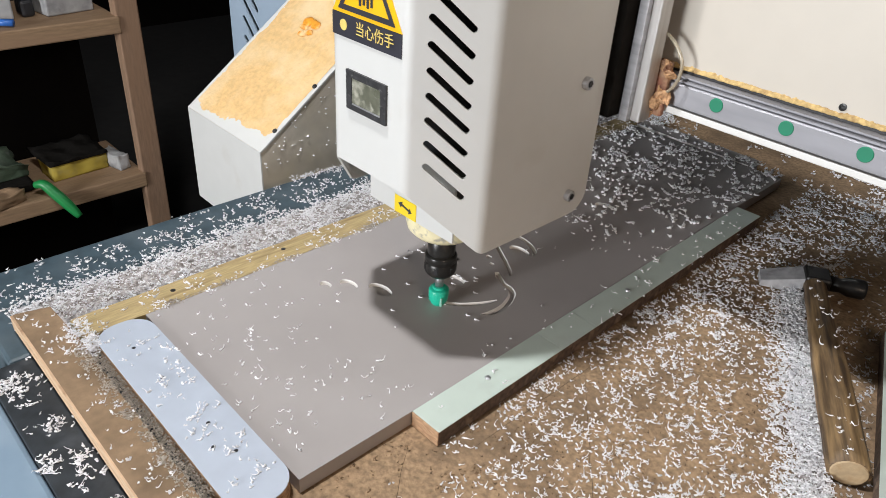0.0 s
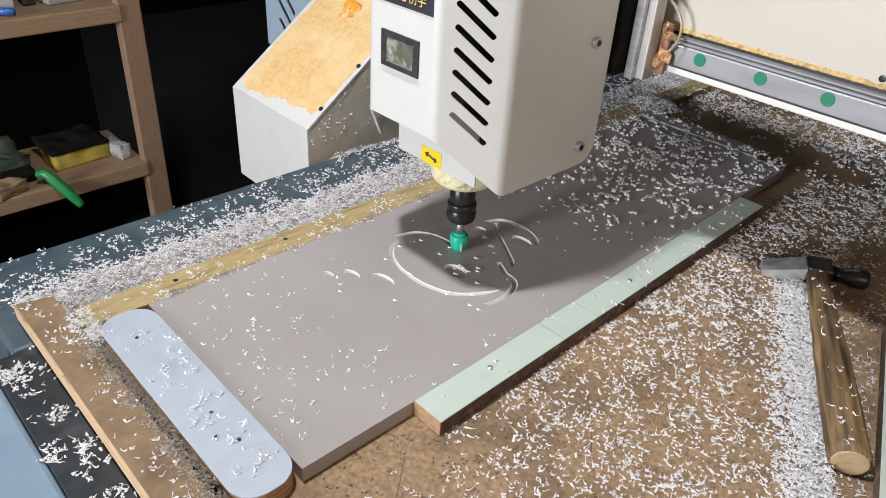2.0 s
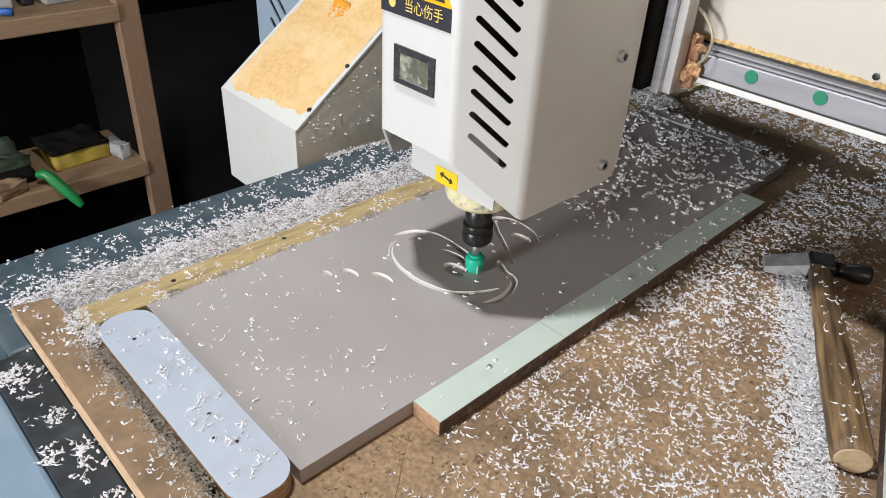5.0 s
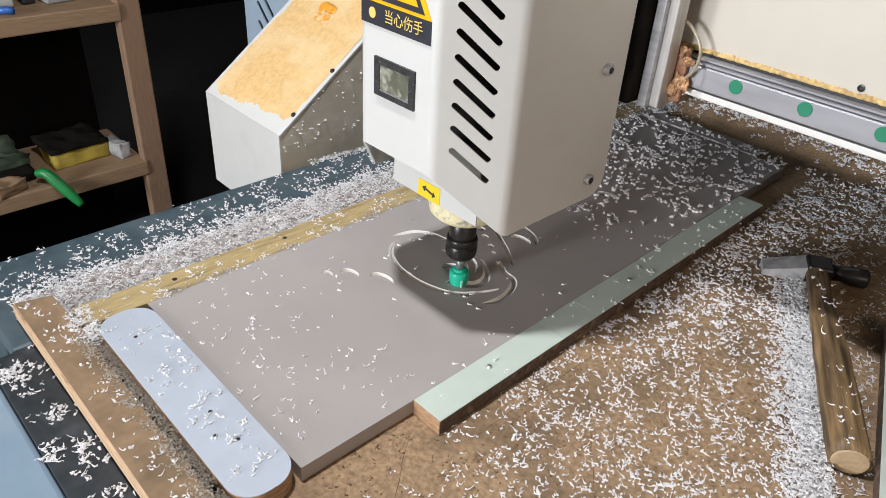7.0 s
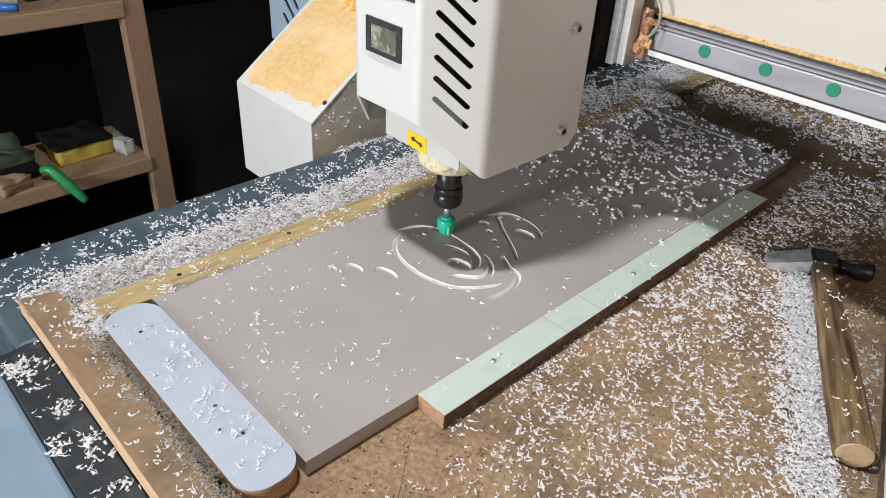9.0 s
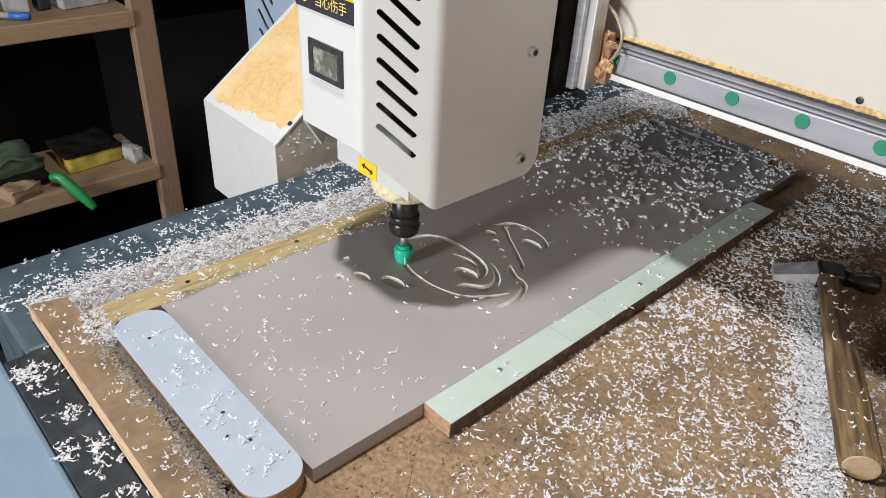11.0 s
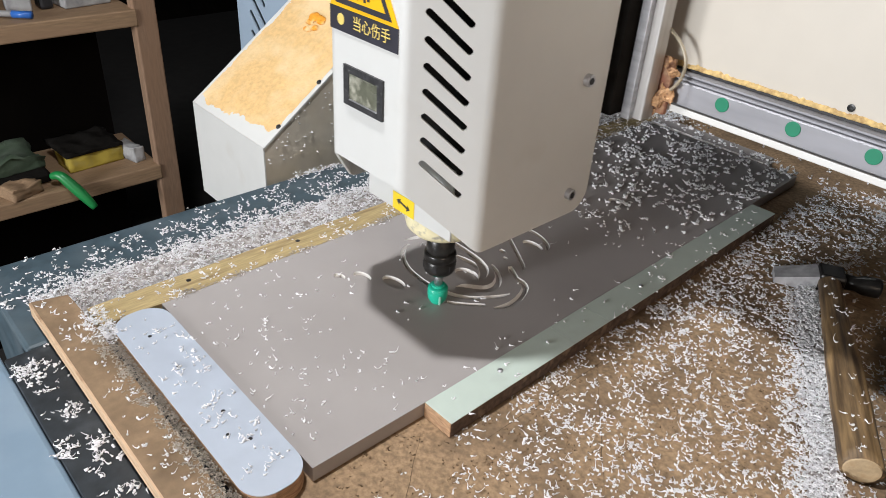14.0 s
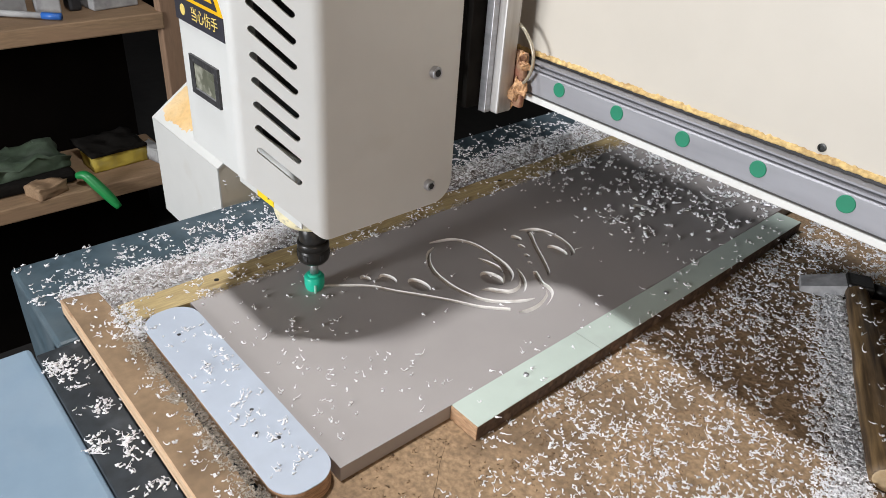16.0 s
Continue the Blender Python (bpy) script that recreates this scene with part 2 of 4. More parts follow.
GREEN_CLOTH = material("faded_green_cloth", (0.045, 0.07, 0.042), 0.9, grain=70, spread=0.2, stains=(0.075, 0.10, 0.07), stain_scale=20, bump=0.5)
DARK_CARD.node_tree.nodes["Principled BSDF"].inputs["Specular IOR Level"].default_value = 0.1
BLUE_PLASTIC = material("blue_plastic", (0.03, 0.13, 0.45), 0.4, grain=40, spread=0.1, bump=0.05)
CLEAR_TUBE = material("yellowed_tube", (0.62, 0.55, 0.42), 0.25, grain=40, spread=0.05, bump=0.0)
CLEAR_TUBE.node_tree.nodes["Principled BSDF"].inputs["Transmission Weight"].default_value = 0.65


# ---- mesh tools ----
def box(bm, lo, hi, bevel=0.0):
    """An axis-aligned box between two corners, its edges rounded by bevel."""
    size = [b - a for a, b in zip(lo, hi)]
    mid = [(a + b) / 2 for a, b in zip(lo, hi)]
    made = bmesh.ops.create_cube(bm, size=1.0, matrix=Matrix.Translation(mid) @ Matrix.Diagonal((*size, 1)))
    if bevel:
        edges = list({e for v in made["verts"] for e in v.link_edges})
        bmesh.ops.bevel(bm, geom=edges, offset=bevel, segments=2, affect="EDGES", profile=0.5)
    return bm


def lathe(bm, rings, centre=(0, 0), steps=32):
    """A body turned about the vertical from rings of (radius, height)."""
    loops = []
    for r, z in rings:
        loops.append([bm.verts.new((centre[0] + r * math.cos(2 * math.pi * i / steps), centre[1] + r * math.sin(2 * math.pi * i / steps), z)) for i in range(steps)])
    for a, b in zip(loops, loops[1:]):
        for i in range(steps):
            bm.faces.new((a[i], a[(i + 1) % steps], b[(i + 1) % steps], b[i]))
    bm.faces.new(loops[0][::-1])
    bm.faces.new(loops[-1])
    return bm


def prism(bm, outline, z0, z1):
    """A straight-sided body over an outline that runs anticlockwise."""
    low = [bm.verts.new((x, y, z0)) for x, y in outline]
    high = [bm.verts.new((x, y, z1)) for x, y in outline]
    n = len(outline)
    for i in range(n):
        bm.faces.new((low[i], low[(i + 1) % n], high[(i + 1) % n], high[i]))
    bm.faces.new(low[::-1])
    bm.faces.new(high)
    return bm


def panel(bm, outline, holes, thick, place):
    """A flat sheet with holes, drawn in x and y, given its thickness along -z, and laid at a pose."""
    edges = []
    for loop in (outline, *holes):
        vs = [bm.verts.new((x, y, 0)) for x, y in loop]
        edges += [bm.edges.new((vs[i], vs[(i + 1) % len(vs)])) for i in range(len(vs))]
    bmesh.ops.triangle_fill(bm, use_beauty=True, use_dissolve=False, edges=edges, normal=(0, 0, 1))
    made = bmesh.ops.extrude_face_region(bm, geom=list(bm.faces))
    for v in made["geom"]:
        if isinstance(v, bmesh.types.BMVert):
            v.co.z -= thick
    bmesh.ops.recalc_face_normals(bm, faces=list(bm.faces))
    bmesh.ops.transform(bm, matrix=place, verts=list(bm.verts))
    return bm


def part(name, bm, mat, parent=None, label="", smooth=False, at=None):
    """Links a bmesh as one mesh object under a thing or a part."""
    mesh = bpy.data.meshes.new(name)
    bm.to_mesh(mesh)
    bm.free()
    for m in mat if isinstance(mat, (list, tuple)) else (mat,):
        mesh.materials.append(m)
    if smooth:
        for p in mesh.polygons:
            p.use_smooth = True
    ob = new(name, mesh)
    if parent:
        ob.parent = parent
    if at is not None:
        ob.matrix_basis = at
    if label:
        tagged(ob, label)
    return ob


def turned(axis):
    """Turns something built along z so that it points along an axis."""
    return Vector(axis).to_track_quat("Z", "Y").to_matrix().to_4x4()


def slot_outline(a, b, r, n=6):
    ang = math.atan2(b[1] - a[1], b[0] - a[0])
    pts = []
    for c, start in ((b, ang - math.pi / 2), (a, ang + math.pi / 2)):
        for i in range(n + 1):
            w = start + math.pi * i / n
            pts.append((c[0] + r * math.cos(w), c[1] + r * math.sin(w)))
    return pts


def spline(points, n=8):
    """A smooth run through points of any dimension."""
    p = [Vector(q) for q in points]
    p = [2 * p[0] - p[1], *p, 2 * p[-1] - p[-2]]
    out = []
    for i in range(1, len(p) - 2):
        for k in range(n):
            t = k / n
            out.append(0.5 * (2 * p[i] + (p[i + 1] - p[i - 1]) * t + (2 * p[i - 1] - 5 * p[i] + 4 * p[i + 1] - p[i + 2]) * t * t
                              + (3 * p[i] - p[i - 1] - 3 * p[i + 1] + p[i + 2]) * t ** 3))
    out.append(p[-2])
    return out


def tube(bm, points, radius, steps=10):
    """A round body along a run of points."""
    last = None
    for i, q in enumerate(points):
        d = (points[min(i + 1, len(points) - 1)] - points[max(i - 1, 0)]).normalized()
        side = d.cross(Vector((0.13, 0.21, 0.97))).normalized()
        up = side.cross(d)
        r = radius(i / (len(points) - 1)) if callable(radius) else radius
        loop = [bm.verts.new(q + r * (math.cos(2 * math.pi * k / steps) * side + math.sin(2 * math.pi * k / steps) * up)) for k in range(steps)]
        if last:
            for k in range(steps):
                bm.faces.new((last[k], last[(k + 1) % steps], loop[(k + 1) % steps], loop[k]))
        else:
            bm.faces.new(loop[::-1])
        last = loop
    bm.faces.new(last)
    bmesh.ops.recalc_face_normals(bm, faces=list(bm.faces))
    return bm


def curls(name, places, size, mat, label, lift=0.5, fat=1.0):
    """Many small curled shavings in one mesh: each a bent three-sided sliver with a thick head and a thin tail."""
    rng = np.random.default_rng(len(places) * 7 + len(name))
    verts, faces = [], []
    rings, sides = 5, 4
    for px, py, pz in places:
        length = size * min(1.6, rng.lognormal(-0.22, 0.36))
        thick = fat * size * rng.uniform(0.065, 0.125)
        bend = rng.choice((-1, 1)) * rng.uniform(0.2, 3.0)
        kink = rng.uniform(-1.6, 1.6)
        turn = rng.uniform(0, 2 * math.pi)
        rise = rng.uniform(0.0, lift)
        c, s = math.cos(turn), math.sin(turn)
        base = len(verts)
        x = y = 0.0
        for i in range(rings):
            t = i / (rings - 1)
            a = bend * (t - 0.5) + kink * math.sin(t * 5.0)
            w = thick * (2.1 * (1 - t) ** 2.6 * min(1.0, 0.55 + 3 * t) + 0.38)
            z = thick * 0.6 + length * rise * 1.6 * (t - 0.3) ** 2
            for k in range(sides):
                q = 2 * math.pi * k / sides + a
                ox, oz = w * math.cos(q), w * math.sin(q) * 0.8
                lx, ly = x - ox * math.sin(a), y + ox * math.cos(a)
                verts.append((px + lx * c - ly * s, py + lx * s + ly * c, pz + z + oz))
            x += length / rings * math.cos(a)
            y += length / rings * math.sin(a)
        for i in range(rings - 1):
            for k in range(sides):
                p, q = base + i * sides + k, base + i * sides + (k + 1) % sides
                faces.append((p, q, q + sides, p + sides))
        faces.append((base + 3, base + 2, base + 1, base))
        e = base + (rings - 1) * sides
        faces.append((e, e + 1, e + 2, e + 3))
    mesh = bpy.data.meshes.new(name)
    mesh.from_pydata(verts, [], faces)
    mesh.materials.append(mat)
    mesh.polygons.foreach_set("use_smooth", [True] * len(mesh.polygons))
    return tagged(new(name, mesh), label, "shavings", kind="stuff")


# ---- room ----
def room():
    # Near-black surfaces put the room's lack of light into their colour.
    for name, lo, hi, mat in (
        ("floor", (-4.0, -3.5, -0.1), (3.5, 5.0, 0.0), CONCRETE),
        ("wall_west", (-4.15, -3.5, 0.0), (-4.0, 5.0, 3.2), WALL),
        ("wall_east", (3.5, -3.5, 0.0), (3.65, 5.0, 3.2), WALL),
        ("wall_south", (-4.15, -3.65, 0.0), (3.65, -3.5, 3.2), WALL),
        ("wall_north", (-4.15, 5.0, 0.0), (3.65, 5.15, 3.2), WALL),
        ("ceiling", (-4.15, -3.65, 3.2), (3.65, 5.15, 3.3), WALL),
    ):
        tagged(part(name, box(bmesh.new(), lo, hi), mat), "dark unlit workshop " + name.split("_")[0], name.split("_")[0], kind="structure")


room()


# ---- machine table ----
def machine_table():
    table = tagged(new("machine_table"), "slate-blue steel router table strewn with white shavings", "machine table")
    part("side_beam", box(bmesh.new(), (-0.445, -0.224, 0.66), (-0.288, 2.2, 0.799), 0.004), SLATE, table, "slate-blue painted steel beam")
    part("front_strip", box(bmesh.new(), (-0.2875, -0.243, 0.66), (1.1, -0.150, 0.7985), 0.002), BLACK_TOP, table, "black painted steel strip")
    part("front_rail", box(bmesh.new(), (-0.304, -0.75, 0.60), (1.1, -0.2435, 0.797), 0.004), PALE_BLUE, table, "pale blue painted steel rail")
    part("under_frame", box(bmesh.new(), (-0.28, -0.14, 0.62), (1.1, 2.2, 0.765), 0.004), SLATE, table)
    for x in (-0.38, 1.0):
        for y in (-0.1, 2.0):
            part("leg", box(bmesh.new(), (x - 0.05, y - 0.05, 0.0), (x + 0.05, y + 0.05, 0.66 if x < 0 else 0.62), 0.004), SLATE, table)
    return table


machine_table()


def spoilboard():
    ob = tagged(new("spoilboard"), "worn brown fibreboard bed scored by cutters under white shavings", "spoilboard")
    part("bed_sheet", box(bmesh.new(), (-0.2870, -0.149, 0.765), (1.1, 2.2, BED), 0.001), MDF_BED, ob)
    rng = random.Random(4)
    for i in range(9):
        x, y, a, n = rng.uniform(0.05, 0.30), rng.uniform(-0.10, 0.60), rng.choice((0, 0, 90, 35, -50)), rng.uniform(0.04, 0.20)
        bm = bmesh.new()
        m = 18
        top = [((k / m - 0.5) * n, 0.0004 + 0.0012 * noise.noise((k * 0.5, i, 0))) for k in range(m + 1)]
        low = [(u, v - 0.0005 * math.sin(math.pi * k / m) - 0.0001) for k, (u, v) in enumerate(top)]
        prism(bm, low + top[::-1], 0.0, 0.0003)
        part("score_line", bm, SCORE, ob, "dark scored cut", at=pose(x, y, BED - 0.0001, 0, 0, a))
    return ob


spoilboard()


# ---- clamped pieces round the workpiece ----
def front_plank():
    ob = tagged(new("plank"), "brown fibreboard plank with a pale layered edge", "plank")
    bm = bmesh.new()
    run = [(-0.330, -0.2030), (0.5, -0.2050)]
    back = [(0.5, -0.170)]
    for i in range(60):
        x = 0.5 - 0.745 * (i + 1) / 61
        back.append((x, -0.1705 + 0.0016 * noise.noise((x * 60, 0, 0))))
    outline = run + back + [(-0.246, -0.169), (-0.322, -0.1725)]
    prism(bm, outline, BED + 0.0005, TOP + 0.0005)
    part("board_face", bm, PLANK, ob)
    for z0, z1 in ((0.0, 0.0062), (0.0072, 0.0148)):
        part("edge_layer", box(bmesh.new(), (-0.3305, -0.2052, BED + z0 + 0.0002), (0.5, -0.2031, BED + z1), 0.0004), PLY_EDGE, ob, "pale plywood edge layer")
    return ob


front_plank()


def back_bar():
    ob = tagged(new("back_bar"), "old yellowish pine bar with screw holes along the workpiece", "wood bar")
    bm = bmesh.new()
    n = 90
    low = [(-0.2575 - 0.0012 * abs(noise.noise((i * 0.4, 3, 0))), -0.166 + 1.10 * i / n) for i in range(n + 1)]
    up = [(-0.2915 + 0.0012 * noise.noise((i * 0.3, 9, 0)), -0.166 + 1.10 * i / n) for i in range(n + 1)]
    prism(bm, low + up[::-1], BED + 0.0005, TOP - 0.0005)
    part("bar", bm, PINE, ob)
    for y in (-0.072, 0.055, 0.19, 0.33, 0.48, 0.62):
        part("screw", lathe(bmesh.new(), ((0.0022, TOP - 0.002), (0.0026, TOP - 0.0002), (0.001, TOP + 0.0001)), (-0.278, y), 12), DARK, ob, "dark countersunk screw")
    return ob


back_bar()


def rounded(x0, y0, x1, y1, r, n=10):
    pts = []
    for cx, cy, a in ((x1 - r, y0 + r, -90), (x1 - r, y1 - r, 0), (x0 + r, y1 - r, 90), (x0 + r, y0 + r, 180)):
        for i in range(n + 1):
            w = radians(a + 90 * i / n)
            pts.append((cx + r * math.cos(w), cy + r * math.sin(w)))
    return pts


def end_stop():
    ob = tagged(new("end_stop"), "pale blue rounded laminate offcut screwed down as end stop", "stop block")
    shape = rounded(-0.256, -0.1605, 0.004, -0.1105, 0.0215)
    part("core", prism(bmesh.new(), shape, BED + 0.0005, TOP + 0.0012), MDF_EDGE, ob, "brown fibreboard core")
    part("face", prism(bmesh.new(), shape, TOP + 0.0012, TOP + 0.0022), BLUE_WHITE, ob)
    for x, y in ((-0.214, -0.139), (-0.162, -0.137), (-0.091, -0.133), (-0.066, -0.142), (-0.052, -0.131)):
        part("screw_hole", lathe(bmesh.new(), ((0.0014, TOP + 0.0015), (0.0018, TOP + 0.0023), (0.0010, TOP + 0.0024)), (x, y), 10), DARK, ob, "dark screw hole")
    return ob


end_stop()


def green_strip():
    ob = tagged(new("side_strip"), "pale green laminated fibreboard strip clamping the workpiece", "wood strip")
    ob.matrix_world = pose(0.0006, 0, 0, 0, 0, 0.95)
    y0 = 0.0
    for y1 in (0.160, 0.2135, 0.568):
        part("core", box(bmesh.new(), (0, y0 + 0.0002, BED + 0.0005), (0.0315, y1 - 0.0002, TOP), 0.0003), MDF_SHADED, ob, "brown fibreboard core darkened as its shaded side")
        part("face", box(bmesh.new(), (0, y0 + 0.0002, TOP), (0.0315, y1 - 0.0002, TOP + 0.0008), 0.0002), GREEN_LAMINATE, ob)
        y0 = y1
    part("sawn_end", box(bmesh.new(), (0.0002, -0.0008, BED + 0.0006), (0.0313, 0.0002, TOP + 0.0002), 0.0002), MDF_EDGE, ob, "raw orange-brown sawn end")
    for x, y in ((0.013, 0.077), (0.016, 0.2900)):
        part("screw", lathe(bmesh.new(), ((0.0028, TOP + 0.0006), (0.0024, TOP + 0.002), (0.001, TOP + 0.0024)), (x, y), 12), STEEL, ob, "steel screw head")
    return ob


green_strip()

# ---- workpiece with its carved ornament ----
# strokes of (x, y, width); seconds between which the cutter clears them, or None where they were cut before
STROKES = [
    ([(-0.2085, 0.1500, 0.0015), (-0.2055, 0.1620, 0.0050), (-0.2000, 0.1765, 0.0052), (-0.1868, 0.1870, 0.0050), (-0.1718, 0.1912, 0.0048), (-0.1556, 0.1915, 0.0050), (-0.1420, 0.1905, 0.0052)], 1.2, 2.1),
    ([(-0.1500, 0.1915, 0.0045), (-0.1380, 0.1897, 0.0070), (-0.1250, 0.1866, 0.0090), (-0.1120, 0.1800, 0.0098), (-0.1040, 0.1695, 0.0078), (-0.1025, 0.1580, 0.0015)], 4.4, 5.2),
    ([(-0.0640, 0.1700, 0.0012), (-0.0672, 0.1590, 0.0042), (-0.0742, 0.1460, 0.0050), (-0.0826, 0.1343, 0.0050), (-0.0939, 0.1250, 0.0050), (-0.1088, 0.1190, 0.0050), (-0.1263, 0.1152, 0.0050), (-0.1456, 0.1150, 0.0050), (-0.1622, 0.1175, 0.0050), (-0.1790, 0.1246, 0.0046), (-0.1930, 0.1363, 0.0042), (-0.1990, 0.1485, 0.0015)], -0.9, 1.2),
    ([(-0.1700, 0.2560, 0.0012), (-0.1650, 0.2640, 0.0060), (-0.1595, 0.2740, 0.0070), (-0.1470, 0.2805, 0.0058), (-0.1300, 0.2822, 0.0046), (-0.1140, 0.2790, 0.0044), (-0.1015, 0.2715, 0.0046), (-0.0967, 0.2640, 0.0018)], None, None),
    ([(-0.1640, 0.2640, 0.0040), (-0.1530, 0.2580, 0.0050), (-0.1410, 0.2495, 0.0048), (-0.1240, 0.2395, 0.0046), (-0.1070, 0.2295, 0.0044), (-0.0910, 0.2190, 0.0042), (-0.0850, 0.2130, 0.0014)], None, None),
    ([(-0.0990, 0.2070, 0.0040), (-0.0905, 0.2015, 0.0060), (-0.0800, 0.1968, 0.0050), (-0.0695, 0.1955, 0.0058), (-0.0610, 0.1895, 0.0066), (-0.0545, 0.1763, 0.0070), (-0.0515, 0.1631, 0.0070), (-0.0526, 0.1503, 0.0060), (-0.0570, 0.1395, 0.0015)], None, None),
    ([(-0.1140, 0.1945, 0.0012), (-0.1030, 0.1895, 0.0042), (-0.0915, 0.1810, 0.0065), (-0.0842, 0.1695, 0.0090), (-0.0850, 0.1567, 0.0105), (-0.0935, 0.1480, 0.0100), (-0.1025, 0.1430, 0.0060), (-0.1065, 0.1345, 0.0012)], 5.3, 7.1),
    ([(-0.1535, 0.1745, 0.0012), (-0.1440, 0.1768, 0.0048), (-0.1360, 0.1780, 0.0060), (-0.1270, 0.1785, 0.0060), (-0.1180, 0.1760, 0.0020)], 2.4, 3.7),
    ([(-0.0655, 0.1360, 0.0042), (-0.0864, 0.1144, 0.0042), (-0.1109, 0.0980, 0.0042), (-0.1342, 0.0805, 0.0042), (-0.1571, 0.0622, 0.0042), (-0.1810, 0.0442, 0.0042), (-0.2085, 0.0050, 0.0040)], 13.5, 16.0),
]
# oval pockets: centre, length, width, heading
OVALS = [
    (-0.1930, 0.0510, 0.0141, 0.0095, 8), (-0.1790, 0.0695, 0.0222, 0.0135, 10), (-0.1515, 0.0890, 0.0293, 0.0161, 8),
    (-0.1600, 0.2405, 0.0143, 0.0090, 12), (-0.1435, 0.2320, 0.0105, 0.0068, 0), (-0.1260, 0.2230, 0.0080, 0.0056, 0),
    (-0.1140, 0.2150, 0.0062, 0.0042, 0), (-0.1135, 0.2595, 0.0270, 0.0150, 2),
    (-0.1165, 0.4270, 0.0290, 0.0180, 8), (-0.1160, 0.1590, 0.0300, 0.0200, 5),
]
DEPTH = 0.0036


def stroke_sides(points):
    run = spline(points, 7)
    left, right = [], []
    for i, q in enumerate(run):
        d = run[min(i + 1, len(run) - 1)] - run[max(i - 1, 0)]
        side = Vector((-d.y, d.x)).normalized() * max(q.z * 1.15, 0.0008) / 2
        left.append((q.x + side.x, q.y + side.y))
        right.append((q.x - side.x, q.y - side.y))
    return left, right


def oval_outline(x, y, length, width, heading, scale=1.0, n=24):
    c, s = math.cos(radians(heading)), math.sin(radians(heading))
    out = []
    for i in range(n):
        u, v = scale * length / 2 * math.cos(2 * math.pi * i / n), scale * width / 2 * math.sin(2 * math.pi * i / n)
        out.append((x + u * c - v * s, y + u * s + v * c))
    return out


def tapered(outline_low, outline_high, z0, z1):
    """A body between two outlines of equally many points."""
    bm = bmesh.new()
    low = [bm.verts.new((x, y, z0)) for x, y in outline_low]
    high = [bm.verts.new((x, y, z1)) for x, y in outline_high]
    n = len(low)
    for i in range(n):
        bm.faces.new((low[i], low[(i + 1) % n], high[(i + 1) % n], high[i]))
    bm.faces.new(low[::-1])
    bm.faces.new(high)
    bmesh.ops.recalc_face_normals(bm, faces=list(bm.faces))
    return bm


SLOPE = 0.0018


def stroke_bodies(points):
    """Outer sides at the surface, and inner sides at the groove's floor."""
    wide = stroke_sides(points)
    narrow = stroke_sides([(x, y, max(0.25 * w, w - 2 * SLOPE)) for x, y, w in points])
    return wide, narrow


def grown(low, high, z0, z1, z2):
    """The high outline carried on upwards along the slope from z1 to z2."""
    k = (z2 - z1) / (z1 - z0)
    return [(hx + (hx - lx) * k, hy + (hy - ly) * k) for (lx, ly), (hx, hy) in zip(low, high)]


def workpiece():
    bm = bmesh.new()
    prism(bm, [(-0.2565, -0.1095), (0.0, -0.1095), (0.0, 0.02), (-0.0108, 0.60), (-0.0122, 0.7030), (-0.2565, 0.6960)], BED + 0.0005, TOP)
    board = part("workpiece", bm, (PANEL_GREY, FOAM_WHITE), None)
    cutters = []
    low_z = TOP - DEPTH - 0.0002

    def cutter(low, high):
        cb = tapered(low, grown(low, high, low_z, TOP, TOP + 0.001), low_z, TOP + 0.001)
        for f in cb.faces:
            f.material_index = 1
        ob = part("cutter", cb, (PANEL_GREY, FOAM_WHITE))
        mod = board.modifiers.new("cut", "BOOLEAN")
        mod.operation, mod.solver, mod.object = "DIFFERENCE", "EXACT", ob
        cutters.append(ob)

    for points, _, _ in STROKES:
        (wl, wr), (nl, nr) = stroke_bodies(points)
        cutter(nr + nl[::-1], wr + wl[::-1])
    for x, y, length, width, heading in OVALS:
        inset = min(0.0016, 0.4 * width)
        cutter(oval_outline(x, y, length - inset, width - inset, heading), oval_outline(x, y, length, width, heading))
    done = bpy.data.meshes.new_from_object(board.evaluated_get(bpy.context.evaluated_depsgraph_get()))
    board.modifiers.clear()
    board.data = done
    for ob in cutters:
        bpy.data.objects.remove(ob)
    tagged(board, "grey laminated panel being carved with a scroll ornament", "panel")
    floors = []
    for points, t0, t1 in STROKES:
        (wl, wr), (nl, nr) = stroke_bodies(points)
        n = len(wl) - 1
        step = 3
        for i in range(0, n, step):
            j = min(i + step, n)
            high = [wr[k] for k in range(i, j + 1)] + [wl[k] for k in range(j, i - 1, -1)]
            low = [nr[k] for k in range(i, j + 1)] + [nl[k] for k in range(j, i - 1, -1)]
            ob = part("groove_floor", tapered(low, high, low_z, TOP), PANEL_GREY, board)
            when = None if t0 is None else t0 + (t1 - t0) * (i + step / 2) / n
            floors.append((ob, when))
    for oval in OVALS:
        ob = part("groove_floor", prism(bmesh.new(), oval_outline(*oval), low_z, TOP), PANEL_GREY, board)
        floors.append((ob, None))
    return board, floors


board, groove_floors = workpiece()
offcut = tagged(new("end_offcut"), "grey laminated offcut butted against the panel's end", "offcut")
part("board_face", box(bmesh.new(), (-0.257, 0.7050, BED + 0.0005), (-0.062, 0.7360, TOP + 0.0004), 0.0005), PANEL_GREY, offcut)
part("sawn_edge", box(bmesh.new(), (-0.255, 0.7034, BED + 0.0005), (-0.064, 0.7049, TOP + 0.0008), 0.0003), FOAM_WHITE, offcut, "white sawn plastic edge")


